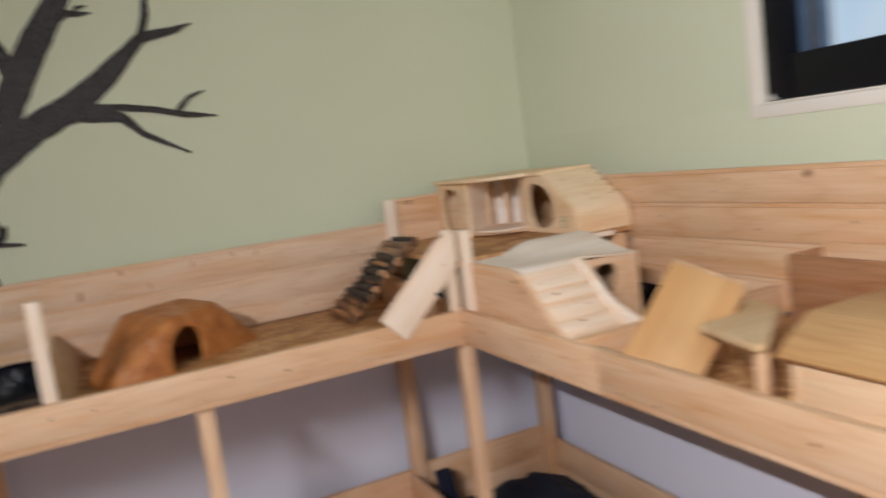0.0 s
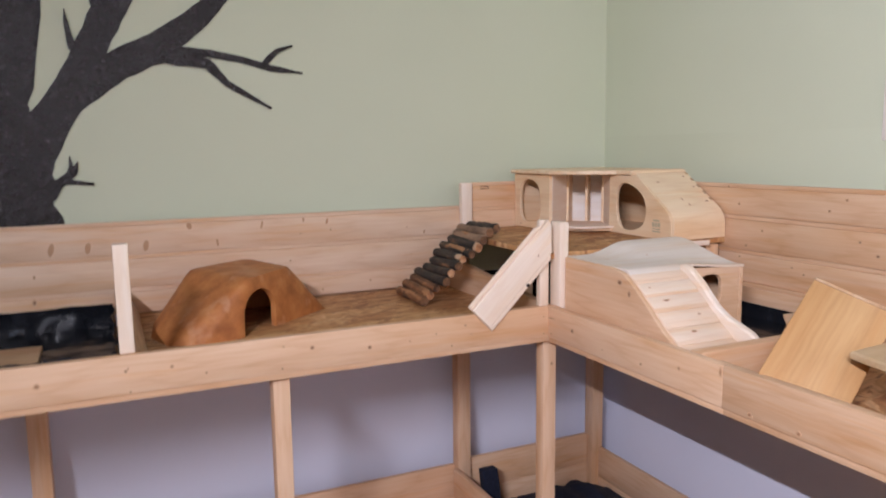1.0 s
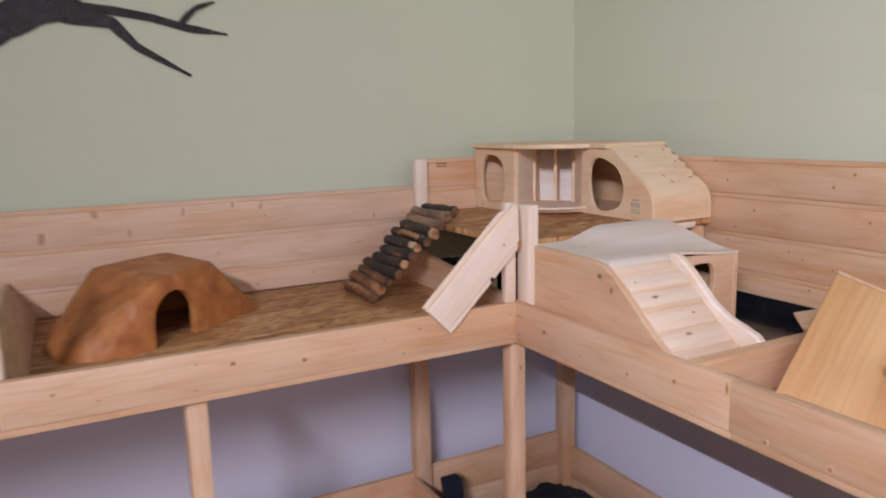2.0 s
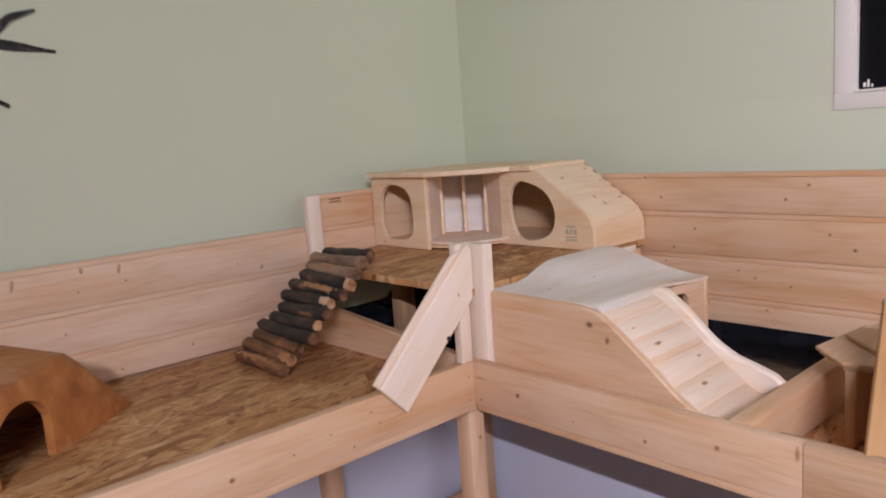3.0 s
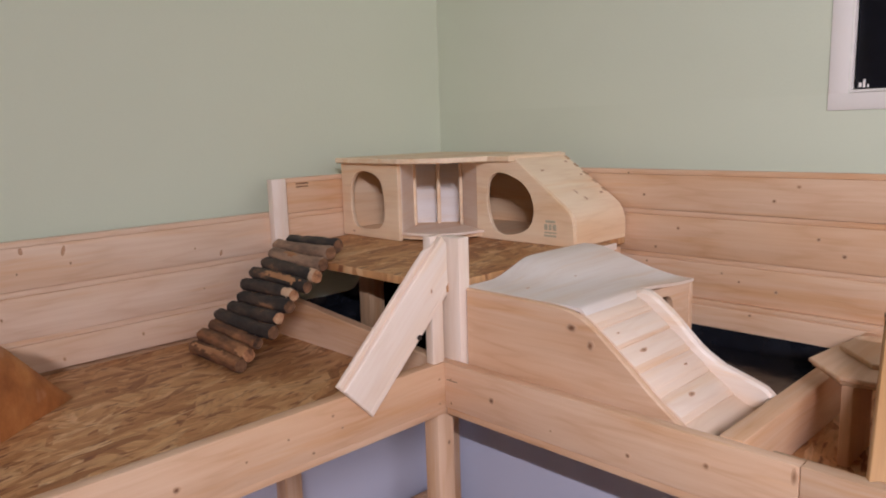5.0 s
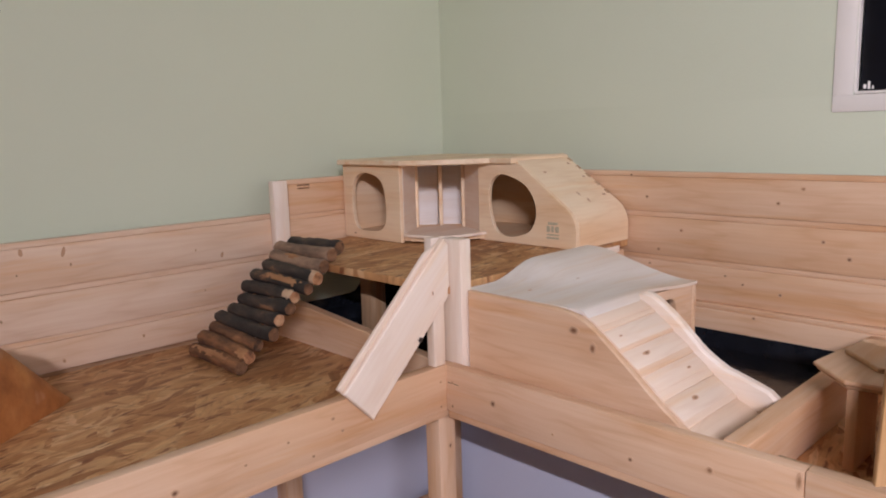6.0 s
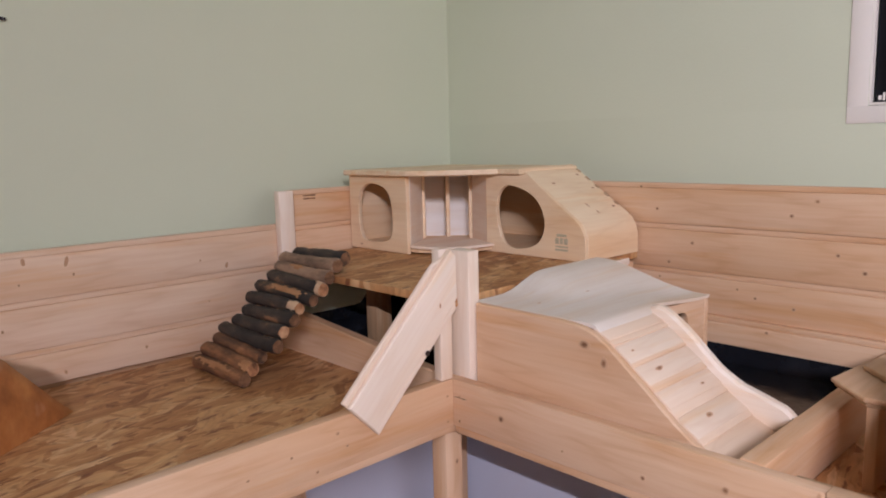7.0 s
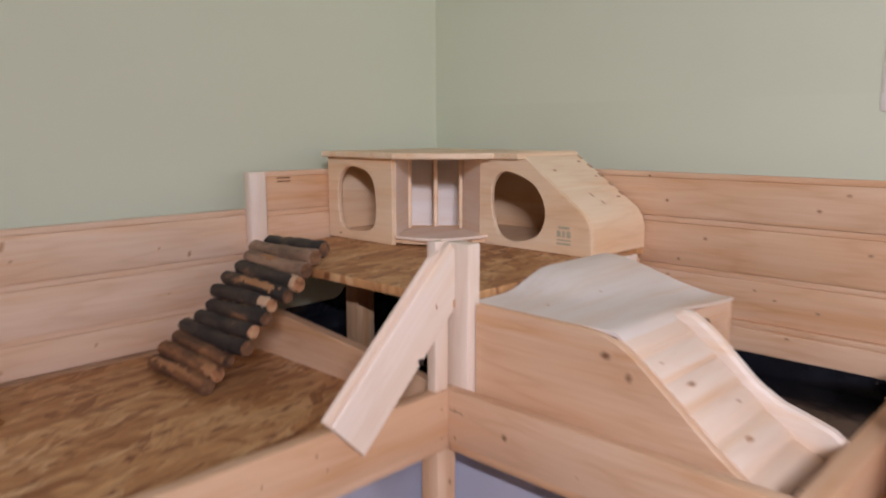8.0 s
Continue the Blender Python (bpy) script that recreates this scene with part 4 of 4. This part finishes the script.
# window sheen on the top is put into the whitish colour
part("bent_top", bm, LIT_WHITEWOOD, ramp_house, "bent plywood top, whitened by painted sheen", smooth=0.9)
crest = [(-0.5435 + 0.317 * k / 16, deck_z(-0.5435 + 0.317 * k / 16, -0.62) - 0.001) for k in range(17)]
part("back_panel", plate_bm([(-0.2265, RB), (-0.5435, RB)] + crest, 0.012), PINE, ramp_house, m=Matrix.Translation((0, -0.614, 0)) @ FACE_Y)
part("end_panel", plate_bm([(-0.398, RB), (-0.227, RB), (-0.227, 1.049), (-0.398, 1.055)], 0.011, [oval(-0.315, 1.0, 0.035, 0.036, 3)]), PINE, ramp_house, m=Matrix.Translation((0, -0.822, 0)) @ FACE_Y)
part("far_panel", plate_bm([(-0.834, RB), (-0.627, RB), (-0.627, 1.086), (-0.70, 1.066), (-0.834, 1.046)], 0.011), PINE, ramp_house, m=Matrix.Translation((-0.2265, 0, 0)) @ FACE_X)
for x, y in ((-0.50, -0.70), (-0.40, -0.72)):
    knot(ramp_house, (x, y, deck_z(x, y) + 0.0049), Matrix(), 0.005, 0.0022)
knot(ramp_house, (-0.567, -0.831, 1.040), ON_X, 0.013, 0.009)
knot(ramp_house, (-0.567, -0.862, 1.020), ON_X, 0.008, 0.011)

for x, y, r in ((-0.512, -0.912, 0.0065), (-0.455, -0.945, 0.0038), (-0.497, -0.976, 0.006), (-0.532, -0.884, 0.0028)):
    k = min(range(6), key=lambda i: abs((steps[i] + steps[i + 1]) / 2 - y))
    a, b = steps[k], steps[k + 1]
    za, zb = tread_z(a), tread_z(b) + 0.003
    z = za + (zb - za) * (y - a) / (b - a) + 0.0058
    knot(ramp_house, (x, y, z), Matrix.Rotation(math.atan2(za - zb, a - b), 4, "X"), r * 1.7, r * 0.7)

# ---------------- log ladder ----------------
ladder = thing("log_ladder", (-0.7, -0.17, DECK), "bendable ladder of dark bark-covered branch rungs", "ladder")
way = [(-0.777, 0.9155), (-0.61, 1.073), (-0.592, 1.091), (-0.562, 1.100)]
lens = [math.dist(a, b) for a, b in zip(way, way[1:])]
rng = random.Random(5)
# ragged patches where the bark is worn off: along the rung, round it, and their half lengths
WORN = {8: (0.97, 0.36, 0.06, 0.3), 7: (0.60, 0.34, 0.32, 0.09), 6: (0.92, 0.36, 0.09, 0.13), 9: (0.40, 0.30, 0.12, 0.08), 1: (0.93, 0.36, 0.10, 0.12), 0: (0.42, 0.33, 0.34, 0.07)}
RINGS, ROUND = 30, 20
for k in range(12):
    s = sum(lens) * k / 11
    n = 0
    while n < 2 and s > lens[n]:
        s -= lens[n]
        n += 1
    f = s / lens[n]
    cx, cz = way[n][0] + (way[n + 1][0] - way[n][0]) * f, way[n][1] + (way[n + 1][1] - way[n][1]) * f
    r = rng.uniform(0.0120, 0.0146)
    y0, y1 = -0.100 - 0.002 * k + rng.uniform(-0.012, 0.012), -0.284 - 0.008 * k / 11 + rng.uniform(-0.014, 0.014)
    bm = bmesh.new()
    rings = []
    for j in range(RINGS + 1):
        y = y0 + (y1 - y0) * j / RINGS
        taper = 1 - 0.16 * (j in (0, RINGS))
        ring = []
        for i in range(ROUND):
            a = 2 * math.pi * i / ROUND
            q = taper * r * (1 + 0.16 * noise.noise((math.cos(a) * 1.5 + k * 7, y * 40, math.sin(a) * 1.5)) + 0.07 * noise.noise((math.cos(a) * 5 + k, y * 160, math.sin(a) * 5)))
            bend = 0.003 * math.sin(3 * j / RINGS + k)
            ring.append(bm.verts.new((math.cos(a) * q, y, math.sin(a) * q + bend)))
        rings.append(ring)
    for j in range(RINGS):
        u, w = rings[j], rings[j + 1]
        for i in range(ROUND):
            f = bm.faces.new((u[i], u[(i + 1) % ROUND], w[(i + 1) % ROUND], w[i]))
            if k in WORN:
                pj, pi, rj, ri = WORN[k]
                d = math.hypot((j / RINGS - pj) / rj, (i / ROUND - pi) / ri) + 0.7 * noise.noise((j * 0.45 + k * 9, i * 0.5, 2))
                if d < 1:
                    f.material_index = 2
    for ring in (rings[0], rings[-1]):
        bm.faces.new(ring).material_index = 1
    part("rung", bm, [BARK_TAN if k in (9, 10) else BARK_BROWN if k in (0, 1, 2) else BARK, CUT if k in (1, 4, 6, 8) else CUT_DARK, PALE_WOUND if k in (6, 8) else PEELED], ladder, m=Matrix.Translation((cx, 0, cz)), smooth=0.9)
for y in (-0.12, -0.25):
    pts = [(a, z - 0.002) for a, z in way]
    for (ax, az), (bx, bz) in zip(pts, pts[1:]):
        m = Matrix.Translation(((ax + bx) / 2, y, (az + bz) / 2)) @ Matrix.Rotation(-math.atan2(bz - az, bx - ax), 4, "Y")
        part("wire", box_bm(math.dist((ax, az), (bx, bz)), 0.002, 0.002, 0), METAL, ladder, m=m)

# ---------------- slanting board on the post ----------------
lean = thing("slanting_board", (-0.71, -0.615, 0.9), "short grooved pine board slanting from post to rail", "board")
ang = math.atan2(1.137 - 0.969, -0.643 + 0.815)
m = Matrix.Translation((-0.7855, -0.6088, 0.939)) @ FACE_Y @ Matrix.Rotation(ang, 4, "Z")
part("face", plate_bm([(0.0, -0.030), (0.232, -0.030), (0.2775, 0.018), (0.2775, 0.032), (0.0, 0.032)], 0.013, bev=0.002), PINE_PALE, lean, m=m)
part("tongue", plate_bm([(0.0, 0.0321), (0.265, 0.0321), (0.240, 0.043), (0.0, 0.043)], 0.008, bev=0.002), PINE_PALE, lean, m=m)
part("groove_lip", plate_bm([(0.0, -0.042), (0.220, -0.042), (0.231, -0.0301), (0.0, -0.0301)], 0.010, bev=0.002), PINE_PALE, lean, m=m)
knot(lean, (-0.664, -0.6221, 1.0085), ON_Y, 0.0056, 0.0056, "screw_hole").data.materials[0] = HOLE
knot(lean, (-0.636, -0.622, 1.075), ON_Y, 0.002, 0.005)

# ---------------- clay hide ----------------
hide = thing("clay_hide", (-1.25, -0.23, DECK), "orange-brown clay hide with an arched doorway on strand board", "pet house")
base = [(-1.452, -0.14), (-1.466, -0.29), (-1.436, -0.385), (-1.37, -0.412), (-1.285, -0.394), (-1.170, -0.287), (-1.022, -0.168), (-1.07, -0.05), (-1.38, -0.05)]
crown = [(-1.256, -0.370), (-1.132, -0.236), (-1.20, -0.040), (-1.360, -0.155)]


def hull_bm(low, z0, top, z1, shrink=0.0):
    bm = bmesh.new()
    c = Vector((-1.25, -0.22))
    for pts, z in ((low, z0), (top, z1)):
        for p in pts:
            q = c + (Vector(p) - c) * (1 - shrink)
            bm.verts.new((q.x, q.y, z))
    bmesh.ops.convex_hull(bm, input=bm.verts[:])
    return bm


def cut(ob, cutters):
    """Takes the cutters out of a mesh, for good."""
    for bm in cutters:
        tool = new("tool", mesh_of("tool", bm, CLAY))
        mod = ob.modifiers.new("cut", "BOOLEAN")
        mod.object, mod.operation, mod.solver = tool, "DIFFERENCE", "EXACT"
        bpy.context.view_layer.update()
        me = bpy.data.meshes.new_from_object(ob.evaluated_get(bpy.context.evaluated_depsgraph_get()))
        ob.modifiers.clear()
        ob.data = me
        bpy.data.objects.remove(tool)


bm = hull_bm(base, DECK + 0.0005, crown, 1.036)
bmesh.ops.dissolve_limit(bm, angle_limit=0.05, verts=bm.verts[:], edges=bm.edges[:])
bmesh.ops.triangulate(bm, faces=bm.faces[:])
for _ in range(3):
    bmesh.ops.subdivide_edges(bm, edges=bm.edges[:], cuts=1, use_grid_fill=True)
bmesh.ops.smooth_vert(bm, verts=[v for v in bm.verts if v.co.z > DECK + 0.004], factor=0.3, use_axis_x=True, use_axis_y=True, use_axis_z=True)
shell = part("shell", bm, CLAY, hide, smooth=1.0)
inner = hull_bm(base, DECK - 0.03, crown, 1.012, 0.13)
arch = [(-0.057, -0.03), (0.057, -0.03)] + [(0.057 * math.cos(a), 0.050 + 0.053 * math.sin(a)) for a in [math.pi * k / 12 for k in range(13)]]
tool = plate_bm(arch, 0.10, bev=0)
face = Vector((-1.285 + 1.170, -0.392 + 0.287, 0)).normalized()
m = Matrix.Translation((-1.2285, -0.3400, DECK)) @ Matrix.Rotation(math.atan2(-face.y, -face.x), 4, "Z") @ FACE_Y @ Matrix.Translation((0, 0, -0.05))
bmesh.ops.transform(tool, matrix=m, verts=tool.verts[:])
cut(shell, [inner, tool])

# ---------------- things on the right-hand deck ----------------
tilt = thing("leaning_board", (-0.5, -1.25, 0.91), "yellowish strip-glued wooden board leaning on the rail", "board")
u, a = Vector((0.159, 0.032, 0.133)).normalized(), Vector((0.072, -0.105, -0.040))
a = (a - u * a.dot(u)).normalized()
n = u.cross(a)
n = n if n.z > 0 else -n
y_ax = n.cross(u)
m = Matrix.Translation(Vector((-0.426, -1.182, 1.088)) - u * 0.110 + a * 0.0675 - n * 0.004) @ Matrix((u, y_ax, n)).transposed().to_4x4()
part("panel", box_bm(0.224, 0.136, 0.009, 0.002), BAMBOO, tilt, m=m, smooth=0.6)
part("edge_strip", box_bm(0.006, 0.136, 0.010, 0.001), BARE, tilt, m=m @ Matrix.Translation((0.1155, 0, -0.001)))

stool = thing("small_stool", (-0.35, -1.15, DECK_R), "small low stool with a stepped top of thin wooden boards", "stool")
part("top", plate_bm([(-0.375, -1.080), (-0.430, -1.134), (-0.425, -1.185), (-0.34, -1.215), (-0.25, -1.165), (-0.27, -1.092)], 0.006, bev=0.0015), PINE_TAN, stool, m=Matrix.Translation((0, 0, 0.996)))
part("top_underlay", plate_bm([(-0.370, -1.083), (-0.426, -1.136), (-0.42, -1.182), (-0.34, -1.211), (-0.255, -1.163), (-0.274, -1.095)], 0.0058, bev=0.0012), BARE, stool, m=Matrix.Translation((0, 0, 0.990)))
part("step", plate_bm([(-0.315, -1.100), (-0.376, -1.156), (-0.36, -1.195), (-0.29, -1.205), (-0.235, -1.15), (-0.25, -1.105)], 0.007, bev=0.0015), PINE_TAN, stool, m=Matrix.Translation((0, 0, 1.0022)))
for x, y in ((-0.424, -1.150), (-0.39, -1.195)):
    board("leg", (x, y, DECK_R + 0.0005), (x + 0.085, y + 0.014, 0.9898), PINE_TAN, stool, "z", 0.002)

bench = thing("small_bench", (-0.4, -1.38, DECK_R), "small pale wooden bench with a curved front edge", "stool")
seat = [(-0.494, -1.305), (-0.535, -1.455), (-0.515, -1.460), (-0.327, -1.331), (-0.297, -1.243), (-0.335, -1.262), (-0.40, -1.297)]
part("seat", plate_bm(seat, 0.014, bev=0.003), SEAT_WOOD, bench, m=Matrix.Translation((0, 0, 0.987)), smooth=0.6)
for x, y in ((-0.509, -1.443), (-0.345, -1.318), (-0.322, -1.268)):
    board("leg", (x - 0.009, y - 0.008, DECK_R + 0.0005), (x + 0.008, y + 0.007, 0.9865), PINE_TAN, bench, "z", 0.002)
w = Vector((0.124, 0.085, 0))
m = Matrix.Translation((-0.426, -1.3880, (DECK_R + 0.0005 + 0.9865) / 2)) @ Matrix.Rotation(math.atan2(w.y, w.x), 4, "Z")
# reddish wood on this panel paints in the shade under the seat
part("side_panel", box_bm(w.length, 0.008, 0.103, 0.0015), REDWOOD, bench, m=m)

crate = thing("wooden_crate", (-0.06, -1.4, DECK_R), "open reddish-brown wooden crate against the plank wall", "crate")
CT = 1.048
board("front_panel", (-0.118, -1.64, DECK_R + 0.0005), (-0.108, -1.18, CT), REDWOOD, crate, "y", 0.002)
board("side_panel", (-0.1079, -1.19, DECK_R + 0.0005), (-0.0145, -1.18, CT), REDWOOD, crate, "x", 0.002)
board("side_panel", (-0.1079, -1.64, DECK_R + 0.0005), (-0.0145, -1.63, CT), REDWOOD, crate, "x", 0.002)
board("bottom", (-0.1079, -1.6299, DECK_R + 0.0005), (-0.0145, -1.1901, DECK_R + 0.010), REDWOOD, crate, "y", 0.001)
board("back_panel", (-0.024, -1.6299, DECK_R + 0.0105), (-0.0145, -1.1901, CT + 0.012), PINE, crate, "y", 0.002)

hut = thing("small_hut", (-0.36, -1.57, DECK_R), "small yellowish wooden hut with a pitched roof", "pet house")
gable = [(-0.455, DECK_R + 0.0005), (-0.20, DECK_R + 0.0005), (-0.20, 1.011), (-0.385, 1.011), (-0.455, 0.962)]
for y in (-1.450, -1.94):
    part("end_wall", plate_bm(gable, 0.010), PLY, hut, m=Matrix.Translation((0, y, 0)) @ FACE_Y)
board("front_wall", (-0.455, -1.9398, DECK_R + 0.0005), (-0.445, -1.4602, 0.960), PLY, hut, "y")
board("back_wall", (-0.210, -1.9398, DECK_R + 0.0005), (-0.200, -1.4602, 1.0105), PLY, hut, "y")
board("roof_top", (-0.388, -1.96, 1.0115), (-0.19, -1.436, 1.021), BAMBOO, hut, "y", 0.002)
pitch = math.atan2(0.054, 0.085)
m = Matrix.Translation((-0.4305, -1.698, 0.9905)) @ Matrix.Rotation(-pitch, 4, "Y") @ AXIS["y"]
part("roof_slope", box_bm(0.524, 0.100, 0.009, 0.002), BAMBOO, hut, m=m, smooth=0.6)

# ---------------- cloth in the ground floor ----------------
cloth = thing("fleece_blanket", (-0.27, -0.3, 0.1), "rumpled navy blue fleece blanket in the lower pen", "blanket")
bm = bmesh.new()
grid = [[bm.verts.new((-0.545 + 0.52 * i / 30, -0.03 - 1.0 * j / 50, 0.150 + 0.065 * ease(4 * min(i, 30 - i) / 30) * ease(8 * min(j, 50 - j) / 50) + 0.022 * noise.noise((i * 0.22, j * 0.2, 1)) + 0.008 * noise.noise((i * 0.6, j * 0.6, 4)))) for j in range(51)] for i in range(31)]
for r, s in zip(grid, grid[1:]):
    for k in range(50):
        bm.faces.new((r[k], r[k + 1], s[k + 1], s[k]))
out = bmesh.ops.extrude_face_region(bm, geom=bm.faces[:])
for v in out["geom"]:
    if isinstance(v, bmesh.types.BMVert):
        v.co.z = 0.1005
part("cloth", bm, FLEECE, cloth, smooth=0.9)
tunnel = thing("fabric_flap", (-0.50, -0.12, 0.14), "upright dark navy fabric flap in the lower pen", "cloth")
bm = box_bm(0.055, 0.035, 0.20, 0.006, 3)
for v in bm.verts:
    v.co.x += 0.01 * noise.noise((v.co.z * 14, 2, 1)) - 0.08 * v.co.z
    v.co.y += 0.01 * noise.noise((5, v.co.z * 14, 1))
part("flap", bm, FLEECE, tunnel, m=Matrix.Translation((-0.490, -0.12, 0.222)), smooth=0.9)
